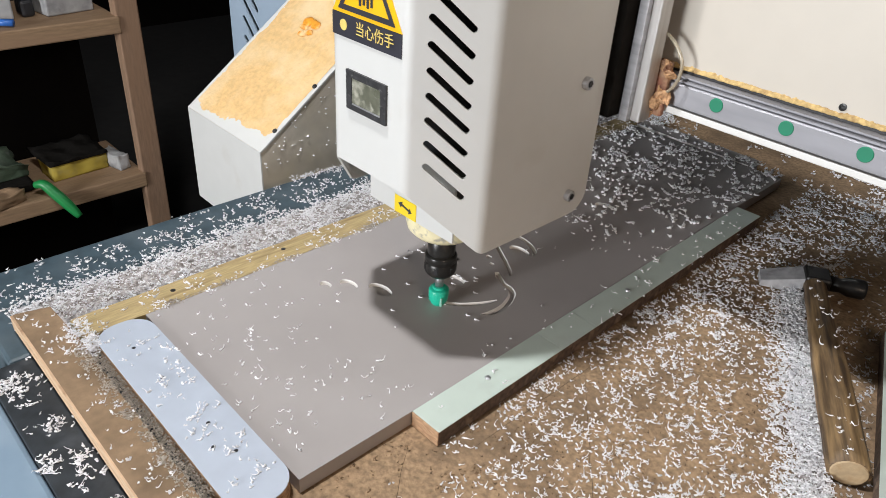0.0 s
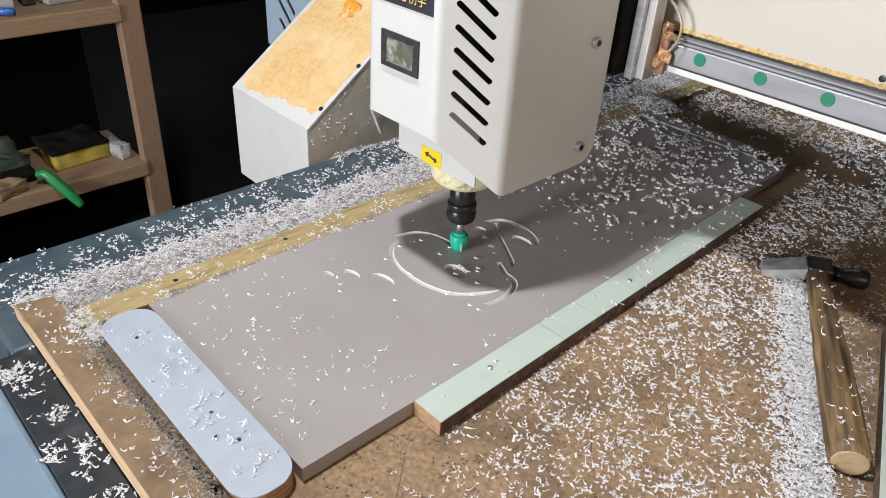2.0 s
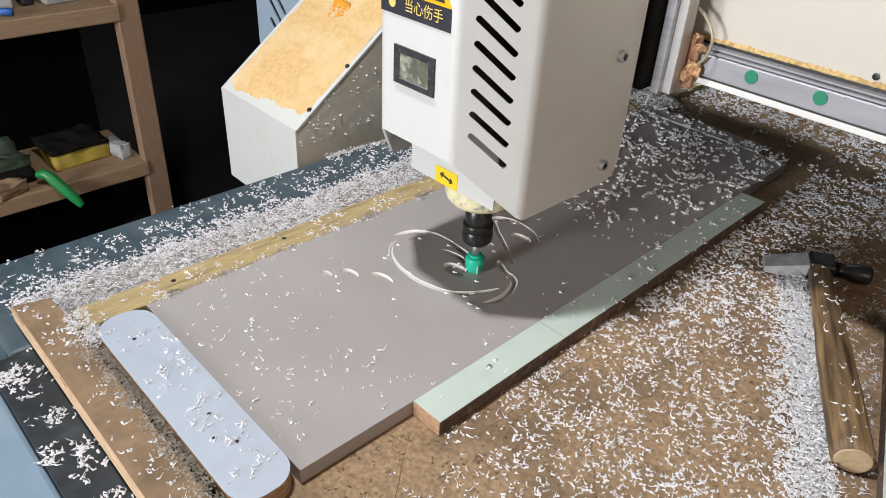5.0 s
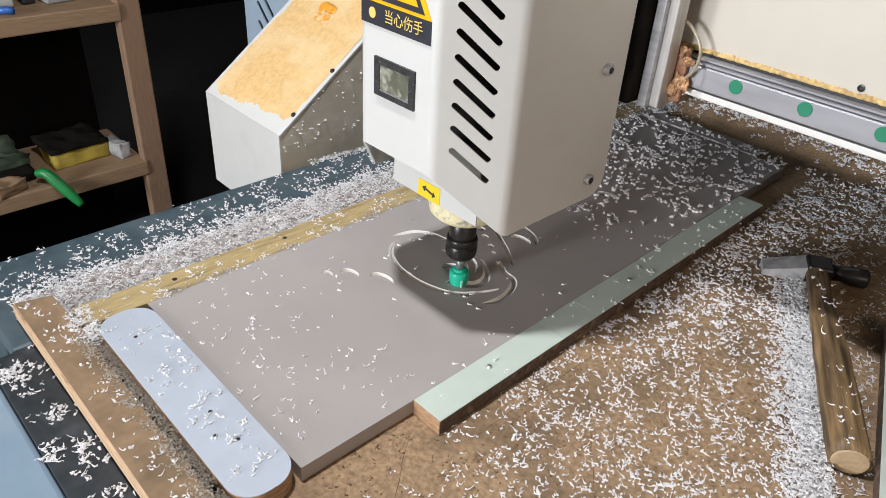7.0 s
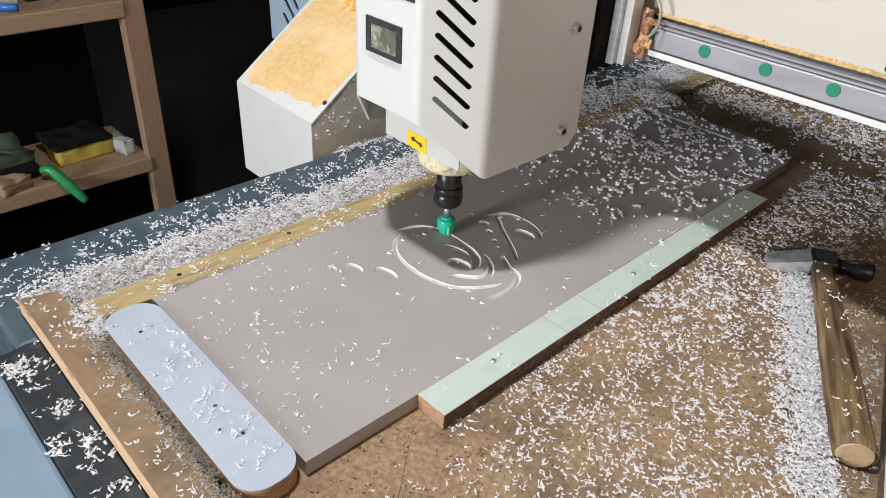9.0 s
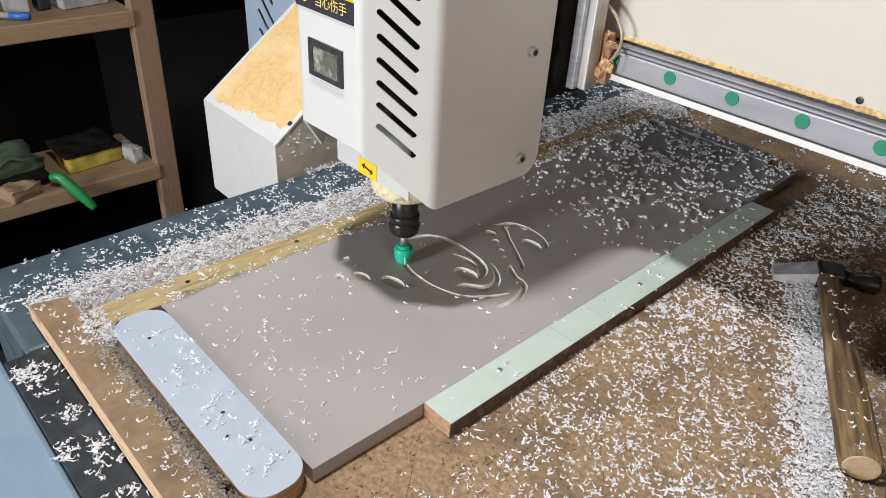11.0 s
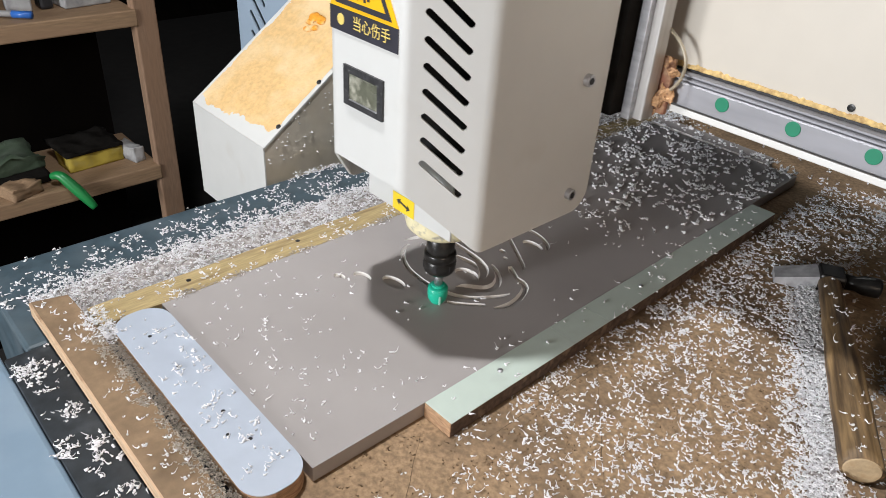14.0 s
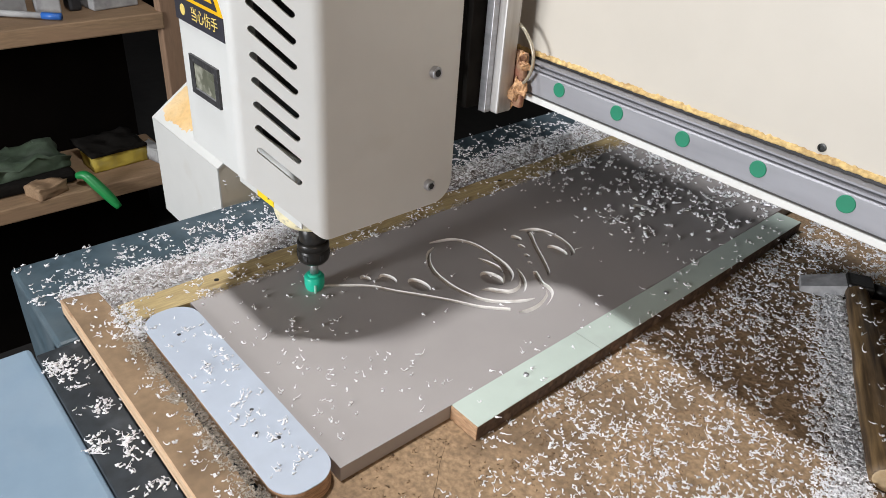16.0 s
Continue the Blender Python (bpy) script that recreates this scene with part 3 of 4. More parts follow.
# ---- router head ----
def router_head():
    head = tagged(new("router_head"), "white powder-coated router head with slotted cover and spindle", "router head")
    up, tall = 0.36, 0.50
    r = 0.02
    # flat panels of the sheet-metal cover, each drawn in its own plane
    corner = [(-0.0905, 0.098), (-0.0905, -0.039), (-0.047, -0.087), (0.040, -0.087), (0.0835, -0.039), (0.0835, 0.098)]
    lows = [0.112, 0.112, 0.166, 0.166, 0.112, 0.112]
    FOLD, bent = 0.006, (1, 2, 3, 4)

    def fold(k):
        """The rounded bend of the sheet at one corner of the cover."""
        c, p, q = Vector(corner[k]), Vector(corner[k - 1]), Vector(corner[k + 1])
        f0, f1 = FOLD / (c - p).length, FOLD / (q - c).length
        a, b = c.lerp(p, f0), c.lerp(q, f1)
        za, zb = lows[k] + (lows[k - 1] - lows[k]) * f0, lows[k] + (lows[k + 1] - lows[k]) * f1
        bm = bmesh.new()
        mid = Vector((-0.003, 0.0))
        last = None
        for n in range(9):
            t = n / 8
            x = a * (1 - t) ** 2 + c * 2 * t * (1 - t) + b * t * t
            z = za * (1 - t) ** 2 + lows[k] * 2 * t * (1 - t) + zb * t * t
            inner = x + (mid - x).normalized() * 0.0022
            quad = [bm.verts.new(v) for v in ((*x, z), (*x, up), (*inner, up), (*inner, z))]
            if last:
                for m in range(4):
                    bm.faces.new((last[m], quad[m], quad[(m + 1) % 4], last[(m + 1) % 4]))
            last = quad
        bmesh.ops.recalc_face_normals(bm, faces=list(bm.faces))
        ob = part("folded_edge", bm, WHITE_PAINT, head)
        for poly in ob.data.polygons:
            poly.use_smooth = False
        return ob

    def wall(i, j, holes=(), name="cover_panel"):
        a, b = Vector(corner[i]), Vector(corner[j])
        d = (b - a).normalized()
        m = Matrix(((d.x, 0, d.y, a.x), (d.y, 0, -d.x, a.y), (0, 1, 0, 0), (0, 0, 0, 1)))
        w = (b - a).length
        low = lambda u: lows[i] + (lows[j] - lows[i]) * u / w
        u0, u1 = (FOLD if i in bent else 0.0), w - (FOLD if j in bent else 0.0)
        if name == "side_panel":
            flip = i > 2
            arc = [(w - r + r * math.sin(radians(q)), lows[j] + r - r * math.cos(radians(q))) for q in range(0, 91, 10)]
            if flip:
                outline = [(u0, lows[i]), *arc, (w, up), (u0, up)]
            else:
                outline = [(u1, lows[j]), (u1, up), (0, up)] + [(w - x, z) for x, z in reversed(arc)]
        else:
            outline = [(u0, low(u0)), (u1, low(u1)), (u1, up), (u0, up)]
        return part(name, panel(bmesh.new(), outline, holes, 0.0022, m), WHITE_PAINT, head)

    slots = []
    for k in range(8):
        z = 0.1893 + 0.0186 * k
        slots.append(slot_outline((0.0166, z + 0.0005), (0.0458, z - 0.0248), 0.0025))
    wall(3, 4, slots, "slotted_panel")
    wall(1, 2, (), "cover_panel")
    wall(2, 3, (), "front_panel")
    wall(4, 5, (), "side_panel")
    wall(0, 1, (), "side_panel")
    part("cover_top", prism(bmesh.new(), [(x, y) for x, y in corner], up, up + 0.003), WHITE_PAINT, head)
    for k in bent:
        fold(k)
    # inner skirt, dust collar and spindle
    part("skirt", box(bmesh.new(), (-0.0535, -0.0444, 0.1115), (0.056, -0.0425, 0.176), 0.0005), WHITE_PAINT, head, "white inner sheet-metal skirt")
    part("skirt_side", box(bmesh.new(), (-0.0535, -0.0424, 0.1115), (-0.0515, 0.03, 0.176), 0.0005), WHITE_PAINT, head)
    part("arrow_sticker", box(bmesh.new(), (-0.018, -0.0450, 0.1120), (0.0105, -0.0445, 0.1285)), STICKER_YELLOW, head, "yellow sticker with a black spanner mark")
    part("spanner_mark", panel(bmesh.new(), [(-0.0125, 0.1222), (-0.0092, 0.1182), (-0.0082, 0.1206), (0.0012, 0.1182), (0.0006, 0.1158), (0.0052, 0.1184), (0.0022, 0.1224), (0.0016, 0.1202), (-0.0076, 0.1226), (-0.0070, 0.1250)], (), 0.0002, Matrix(((1, 0, 0, 0), (0, 0, -1, -0.0453), (0, 1, 0, 0), (0, 0, 0, 1)))), LABEL_BLACK, head)
    part("dust_collar", lathe(bmesh.new(), ((0.031, 0.122), (0.0345, 0.114), (0.0352, 0.096), (0.0335, 0.089), (0.029, 0.0842), (0.014, 0.0836)), steps=40), YELLOWED, head, "yellowed dusty plastic collar", smooth=True)
    # Spindle coloured black so the slots read as unlit inside.
    part("spindle_body", lathe(bmesh.new(), ((0.040, 0.34), (0.040, 0.125), (0.030, 0.118)), steps=40), DARK, head, "spindle motor body blackened as shade behind the slots")
    part("spindle_nose", lathe(bmesh.new(), ((0.0135, 0.086), (0.0135, 0.062), (0.0128, 0.054)), steps=32), BLACK_STEEL, head, smooth=True)
    nut = part("collet_nut", lathe(bmesh.new(), ((0.0115, 0.0600), (0.0148, 0.0588), (0.0156, 0.0570), (0.0156, 0.0520), (0.0150, 0.0512), (0.0150, 0.0502), (0.0156, 0.0494), (0.0156, 0.0410), (0.0150, 0.0386), (0.0125, 0.0356), (0.006, 0.0350)), steps=32), BLACK_STEEL, head, "black oxide collet nut", smooth=True)
    for k in range(6):
        w = k * math.pi / 3
        part("notch", box(bmesh.new(), (-0.0018, -0.0006, 0.0), (0.0018, 0.0004, 0.006)), DARK, nut, at=Matrix.Translation((0.0154 * math.cos(w), 0.0154 * math.sin(w), 0.0420)) @ pose(0, 0, 0, 0, 0, math.degrees(w) + 90))
    bit = part("cutter_bit", lathe(bmesh.new(), ((0.0058, 0.0180), (0.0092, 0.0174), (0.0100, 0.0160), (0.0100, 0.0085), (0.0094, 0.0045), (0.0078, 0.0012), (0.0060, -0.0012), (0.0030, -0.0022)), steps=28), GREEN_BIT, head, "teal green coated cutter", smooth=True)
    part("shank", lathe(bmesh.new(), ((0.0042, 0.038), (0.0042, 0.0175)), steps=20), STEEL, bit, "bright steel shank", smooth=True)
    part("bit_ring", lathe(bmesh.new(), ((0.0052, 0.0205), (0.0064, 0.0202), (0.0066, 0.0175)), steps=24), GREEN_BIT, bit)
    part("cutter_edge", box(bmesh.new(), (-0.0012, -0.0103, 0.0015), (0.0012, -0.0082, 0.0120), 0.0008), PALE_TEAL, bit, "pale ground cutting edge", at=pose(0, 0, 0, 4, 0, 62))
    # front details
    front = lambda z: Matrix(((1, 0, 0, 0), (0, 0, -1, z), (0, 1, 0, 0), (0, 0, 0, 1)))
    win = part("display", panel(bmesh.new(), [(-0.0285, 0.2150), (0.0200, 0.2150), (0.0200, 0.2465), (-0.0285, 0.2465)], [[(-0.0215, 0.2195), (0.0135, 0.2195), (0.0135, 0.2410), (-0.0215, 0.2410)]], 0.0020, front(-0.0890)), FRAME, head, "black framed display window")
    part("pane", box(bmesh.new(), (-0.0225, -0.0884, 0.2185), (0.0145, -0.0878, 0.2420)), GLASS_DUSTY, win, "dusty greenish display pane")
    part("frame_lip", box(bmesh.new(), (-0.0215, -0.0889, 0.2195), (0.0135, -0.0885, 0.2207), 0.0004), STEEL, win)
    sign = part("warning_label", box(bmesh.new(), (-0.0465, -0.0876, 0.2700), (0.0350, -0.0871, 0.2875)), LABEL_BLACK, head, "black band of a warning label with gold print")
    part("label_dot", lathe(bmesh.new(), ((0.0042, 0.0), (0.0042, 0.0003)), steps=24), LABEL_GOLD, sign, at=Matrix.Translation((-0.0325, -0.0876, 0.2790)) @ turned((0, -1, 0)))
    text = bpy.data.curves.new("warning_text", "FONT")
    text.body, text.size, text.extrude, text.align_x, text.align_y = "\u5f53\u5fc3\u4f24\u624b", 0.0112, 0.0001, "CENTER", "CENTER"
    text.materials.append(LABEL_GOLD)
    tx = new("warning_text", text)
    tx.parent = sign
    tx.matrix_basis = Matrix.Translation((0.0045, -0.0879, 0.2790)) @ pose(0, 0, 0, 90, 0, 0)
    part("label_field", panel(bmesh.new(), [(-0.0460, 0.2876), (0.0350, 0.2876), (-0.0010, 0.352), (-0.0100, 0.352)], (), 0.0005, front(-0.0876)), LABEL_YELLOW, sign, "yellow triangular warning field")
    part("label_triangle", panel(bmesh.new(), [(-0.0390, 0.2905), (0.0280, 0.2905), (-0.0055, 0.3440)], [[(-0.0320, 0.2945), (0.0210, 0.2945), (-0.0055, 0.3370)]], 0.0003, front(-0.0880)), LABEL_BLACK, sign)
    for k in range(4):
        part("label_mark", box(bmesh.new(), (-0.0135 + 0.0045 * k, -0.0880, 0.2970 + 0.0014 * (k % 2)), (-0.0108 + 0.0045 * k, -0.0877, 0.3080)), LABEL_BLACK, sign)
    # screws on the side cover
    for z in (0.1338, 0.2371, 0.335):
        screw = part("cover_screw", lathe(bmesh.new(), ((0.0052, -0.001), (0.0052, 0.0042), (0.0046, 0.0050), (0.0030, 0.0050), (0.0028, 0.0020)), steps=20), STEEL, head, "steel socket screw", at=Matrix.Translation((0.0836, 0.0703, z)) @ turned((1, 0, 0)))
        part("socket", lathe(bmesh.new(), ((0.0029, 0.0044), (0.0029, 0.0054)), steps=6), DARK, screw)
    # carriage behind the cover
    # Near-black plate fills what is only a shaded gap beside the column.
    part("gap_plate", box(bmesh.new(), (-0.085, 0.104, 0.200), (0.0885, 0.124, tall), 0.001), GAP_BLACK, head, "plate coloured black as the shaded gap behind the head")
    part("carriage_column", box(bmesh.new(), (0.0905, 0.1245, 0.1965), (0.1070, 0.142, tall), 0.0015), COLUMN_STEEL, head, "brushed steel guide column")
    part("column_face", box(bmesh.new(), (0.0900, 0.1180, 0.1965), (0.0985, 0.1243, tall), 0.0006), STEEL, head)
    part("bearing_block", box(bmesh.new(), (0.0925, 0.1423, 0.2010), (0.1165, 0.1486, 0.2500), 0.002), RED_BLOCK, head, "dust-caked reddish bearing block")
    lump = bmesh.new()
    for x, z, s in ((0.108, 0.214, 0.008), (0.113, 0.221, 0.007), (0.117, 0.217, 0.005), (0.111, 0.246, 0.005), (0.116, 0.240, 0.005), (0.106, 0.203, 0.004)):
        made = bmesh.ops.create_icosphere(lump, subdivisions=4, radius=s * 0.9, matrix=Matrix.Translation((x, 0.1430, z)))
        for v in made["verts"]:
            v.co += 0.0040 * noise.noise_vector(v.co * 170) + 0.0016 * noise.noise_vector(v.co * 600)
    part("caked_dust", lump, CLOT, head, "clotted orange sawdust")
    ring = spline([(0.0850, 0.1440, 0.2790), (0.0989, 0.1430, 0.2760), (0.1155, 0.1415, 0.2672), (0.1265, 0.1405, 0.2536), (0.1268, 0.1405, 0.2391), (0.1203, 0.1415, 0.2272), (0.1120, 0.1430, 0.2210)], 6)
    part("air_tube", tube(bmesh.new(), ring, 0.0015), CLEAR_TUBE, head, "clear yellowed plastic tube", smooth=True)
    return head


router_head_ob = router_head()


# ---- gantry: beam with rail, left leg housing ----
def gantry():
    g = tagged(new("gantry"), "cream steel gantry beam with linear guide rail", "gantry")
    part("beam_face", box(bmesh.new(), (-0.44, 0.160, 0.2440), (1.25, 0.176, 0.512), 0.001), CREAM_PAINT, g, "cream painted steel beam face")
    part("beam_lip", box(bmesh.new(), (-0.44, 0.1500, 0.2062), (1.25, 0.176, 0.2122), 0.0008), WHITE_PAINT, g, "white lower lip of the beam")
    part("beam_back", box(bmesh.new(), (-0.44, 0.1765, 0.2062), (1.25, 0.26, 0.512), 0.002), CREAM_PAINT, g)
    part("rail_seat", box(bmesh.new(), (-0.44, 0.160, 0.2124), (1.25, 0.1762, 0.2438), 0.0005), DARK, g)
    rail = bmesh.new()
    # profile across the rail: y depth, z height
    prof = [(0.160, 0.2138), (0.1500, 0.2138), (0.1490, 0.2148), (0.1490, 0.2325), (0.1500, 0.2337), (0.1530, 0.2341), (0.1532, 0.2349), (0.1505, 0.2355), (0.1505, 0.2367), (0.1550, 0.2375), (0.1550, 0.2385), (0.1520, 0.2390), (0.1520, 0.2401), (0.160, 0.2406)]
    ends = [[rail.verts.new((x, y, z)) for y, z in prof] for x in (-0.43, 1.24)]
    for i in range(len(prof)):
        k = (i + 1) % len(prof)
        rail.faces.new((ends[0][i], ends[0][k], ends[1][k], ends[1][i]))
    rail.faces.new(ends[0])
    rail.faces.new(ends[1][::-1])
    bmesh.ops.recalc_face_normals(rail, faces=list(rail.faces))
    rail_ob = part("guide_rail", rail, RAIL_STEEL, g, "ground steel linear rail")
    for k in range(-8, 19):
        part("rail_cap", lathe(bmesh.new(), ((0.0060, -0.001), (0.0060, 0.0005), (0.0056, 0.0008)), steps=24), GREEN_CAP, rail_ob, "green plastic bolt cap", at=Matrix.Translation((0.0636 + 0.06 * k, 0.1490, 0.2264)) @ turned((0, -1, 0)))
    # sawdust lying on the step above the rail
    dust = bmesh.new()
    n = 1500
    last = None
    for i in range(n + 1):
        x = -0.43 + 1.67 * i / n
        h = 0.0016 + 0.0016 * noise.noise((x * 70, 0, 0)) + 0.0016 * noise.noise((x * 330, 5, 0))
        y0 = 0.1555 + 0.0016 * noise.noise((x * 240, 2, 0))
        ring = [dust.verts.new(q) for q in ((x, 0.1602, 0.2436), (x, y0 + 0.002, 0.2436), (x, y0 + 0.0026, 0.2441 + 0.3 * max(h, 0.001)), (x, 0.1592, 0.2456 + 0.9 * max(h, 0.0003)), (x, 0.1603, 0.2458 + 0.9 * max(h, 0.0003)))]
        if last:
            for k in range(4):
                dust.faces.new((last[k], last[k + 1], ring[k + 1], ring[k]))
        last = ring
    bmesh.ops.recalc_face_normals(dust, faces=list(dust.faces))
    part("sawdust_line", dust, LEDGE_DUST, g, "line of yellow sawdust on the ledge", smooth=True)
    for x in (-0.2, 0.1546, 0.515, 0.87):
        part("beam_screw", lathe(bmesh.new(), ((0.0029, -0.0005), (0.0029, 0.0006), (0.0016, 0.0008), (0.0014, 0.0002)), steps=16), BLACK_STEEL, g, "small dark steel screw", at=Matrix.Translation((x, 0.160, 0.2512)) @ turned((0, -1, 0)))
    # left leg housing: side profile in y and z
    x0, x1 = -0.6756, -0.4748
    side = [(0.0268, -0.130), (0.0268, 0.0181), (0.3588, 0.2631), (0.3588, -0.130)]

    def slab(xa, xb, prof, mat, name, label=""):
        bm = bmesh.new()
        a = [bm.verts.new((xa, y, z)) for y, z in prof]
        b = [bm.verts.new((xb, y, z)) for y, z in prof]
        m = len(prof)
        for i in range(m):
            bm.faces.new((a[i], a[(i + 1) % m], b[(i + 1) % m], b[i]))
        bm.faces.new(a)
        bm.faces.new(b[::-1])
        bmesh.ops.recalc_face_normals(bm, faces=list(bm.faces))
        return part(name, bm, mat, g, label)

    slab(x1 - 0.0022, x1 - 0.0002, [(0.0288, -0.130), (0.0288, 0.0166), (0.3583, 0.2598), (0.3583, -0.130)], BARE_SHEET, "housing_inner_side", "dusty bare metal side panel")
    slab(x0, x0 + 0.002, side, WHITE_PAINT, "housing_outer_side")
    slab(x0 + 0.0022, x1, [(0.0268, -0.130), (0.0268, 0.0181), (0.0288, 0.0171), (0.0288, -0.130)], WHITE_PAINT, "housing_front", "white painted housing front")
    slab(x0 + 0.0022, x1 + 0.0010, [(0.0271, 0.0183), (0.3588, 0.2631), (0.3588, 0.2606), (0.0291, 0.0166)], WHITE_PAINT, "housing_slope", "white painted sloping cover")
    # sawdust lying on the slope
    d = Vector((0, 0.3317, 0.2448))
    unit = d.normalized()
    nrm = Vector((0, -unit.z, unit.y))
    bm = bmesh.new()
    nu, nv = 130, 210
    grid = {}
    for i in range(nu + 1):
        for k in range(nv + 1):
            u, v = i / nu, k / nv
            x = x0 + 0.006 + (x1 - x0 - 0.012) * u
            q = Vector((x, 0.0271, 0.0183)) + d * v
            edge = min(v * 0.39 - 0.016, (1 - v) * 0.39, (1 - u) * 0.17 - 0.003 + 0.05 * max(0, v - 0.1), u * 0.17 - 0.001)
            h = min(0.0012, edge * 0.075) + 0.0007 * noise.noise(q * 22) + 0.0005 * noise.noise(q * 60) + 0.0002 * noise.noise(q * 230) + 0.0010 * max(0.0, noise.noise(q * 120 + Vector((7, 0, 0))) - 0.35)
            grid[i, k] = bm.verts.new(q + nrm * max(-0.0006, h))
    for i in range(nu):
        for k in range(nv):
            vs = (grid[i, k], grid[i + 1, k], grid[i + 1, k + 1], grid[i, k + 1])
            bm.faces.new(vs)
    part("sawdust_cover", bm, SAWDUST, g, "crust of yellow sawdust", smooth=True)
    stain = bmesh.new()
    for i in range(9):
        c = Vector((-0.600 + 0.034 * random.random(), 0, 0))
        v = 0.43 + 0.07 * random.random()
        q = Vector((c.x, 0.0271, 0.0183)) + d * v + nrm * 0.0022
        made = bmesh.ops.create_icosphere(stain, subdivisions=2, radius=0.0045 + 0.004 * random.random(), matrix=Matrix.Translation(q) @ turned(nrm) @ Matrix.Diagonal((1.5, 0.8, 0.35, 1)))
        for w in made["verts"]:
            w.co += 0.0018 * noise.noise_vector(w.co * 200)
    part("orange_lump", stain, ORANGE, g, "orange dyed sawdust clot", smooth=True)
    for v in (0.085, 0.283, 0.483, 0.80):
        q = Vector((x1 - 0.006, 0.0271, 0.0183)) + d * v
        part("housing_screw", lathe(bmesh.new(), ((0.0034, -0.001), (0.0034, 0.0016), (0.0020, 0.0028)), steps=16), BLACK_STEEL, g, "small dark steel screw", at=Matrix.Translation(q) @ turned(nrm))
    specks = []
    rng = random.Random(8)
    for i in range(70):
        y = rng.uniform(0.03, 0.30)
        top = 0.013 + (y - 0.0288) * 0.735
        z = rng.uniform(-0.01, min(top, 0.12))
        specks.append((x1 + 0.0006, y, z))
    heap = []
    for i in range(620):
        y = rng.uniform(0.05, 0.34)
        k = max(0.0, 0.35 + 0.65 * noise.noise((y * 18, 0, 5)) + 0.3 * math.sin(y * 30))
        heap.append((x1 + 0.030 + rng.uniform(0.001, 0.014), y, -0.0186 + 0.010 * k * rng.random()))
    curls("side_heap", heap, 0.0055, SHAVING, "white shavings heaped along the housing's foot")
    bpy.data.objects["side_heap"].parent = g
    del bpy.data.objects["side_heap"]["category"]
    curls("side_specks", specks, 0.0066, SHAVING, "white shavings stuck to the side panel", 0.2, 1.3)
    bpy.data.objects["side_specks"].parent = g
    del bpy.data.objects["side_specks"]["category"]
    # slotted blue-grey motor box behind the housing
    slots = [slot_outline((0.050 + 0.0 * k, 0.30 - 0.035 * k), (0.095, 0.255 - 0.035 * k), 0.0055) for k in range(9)]
    part("motor_box", panel(bmesh.new(), [(0, 0), (0.30, 0), (0.30, 0.42), (0, 0.42)], slots, 0.003, Matrix(((1, 0, 0, -0.940), (0, 0, -1, 0.25), (0, 1, 0, -0.02), (0, 0, 0, 1)))), CABINET_BLUE, g, "blue-grey slotted motor cover")
    part("motor_box_side", box(bmesh.new(), (-0.940, 0.2535, -0.02), (-0.937, 0.50, 0.40)), CABINET_BLUE, g)
    return g


gantry_ob = gantry()


# ---- hammer and side plate ----
def hammer():
    h = tagged(new("hammer"), "worn wooden-handled hammer lying on the bed among shavings", "hammer")
    a, b = Vector((0.2690, 0.2200, BED + 0.0140)), Vector((0.132, 0.474, BED + 0.0150))
    along = (b - a).normalized()
    across = Vector((along.y, -along.x, 0)).normalized()
    top = across.cross(along)
    m = Matrix((across, along, top)).transposed().to_4x4()
    m.translation = a
    n = (b - a).length
    bm = bmesh.new()
    tube(bm, [Vector((0, n * i / 24, 0)) for i in range(25)], lambda t: 0.0165 - 0.0035 * t + 0.0012 * math.sin(t * 5) + 0.0003 * math.sin(t * 31), 20)
    for v in bm.verts:
        v.co.z = v.co.z * 0.80 + 0.0005 * noise.noise(v.co * 60)
    part("handle", bm, HANDLE_WOOD, h, "worn dark-stained wooden handle", smooth=True, at=m)
    d = (a - b).normalized()
    part("handle_end", lathe(bmesh.new(), ((0.0158, 0.0), (0.0150, 0.0012), (0.010, 0.0016)), steps=20), END_GRAIN, h, "pale sawn handle end", at=Matrix.Translation(a) @ turned(d) @ Matrix.Diagonal((0.90, 0.76, 1, 1)))
    side = Vector((0.87, 0.49, 0)).normalized()
    c = Vector((0.131, 0.477, BED + 0.015))
    m = Matrix.Translation(c) @ Matrix(((side.x, -side.y, 0, 0), (side.y, side.x, 0, 0), (0, 0, 1, 0), (0, 0, 0, 1)))
    claw = bmesh.new()
    prism(claw, [(-0.055, -0.012), (-0.012, -0.014), (-0.012, 0.014), (-0.055, 0.012)], -0.0142, 0.006)
    for v in claw.verts:
        if v.co.x < -0.05:
            v.co.z = -0.0142 + (v.co.z + 0.0142) * 0.35
    part("peen", claw, HAMMER_STEEL, h, "bright worn steel peen", at=m)
    part("head_eye", box(bmesh.new(), (-0.0118, -0.0145, -0.0145), (0.0150, 0.0145, 0.0095), 0.003), BLACK_STEEL, h, at=m)
    part("neck", lathe(bmesh.new(), ((0.0090, 0.0), (0.0078, 0.012), (0.0108, 0.020), (0.0112, 0.034), (0.0100, 0.037)), steps=20), BLACK_STEEL, h, "black striking face", smooth=True, at=m @ Matrix.Translation((0.015, 0, -0.0012)) @ turned((1, 0, 0)))
    return h


hammer()


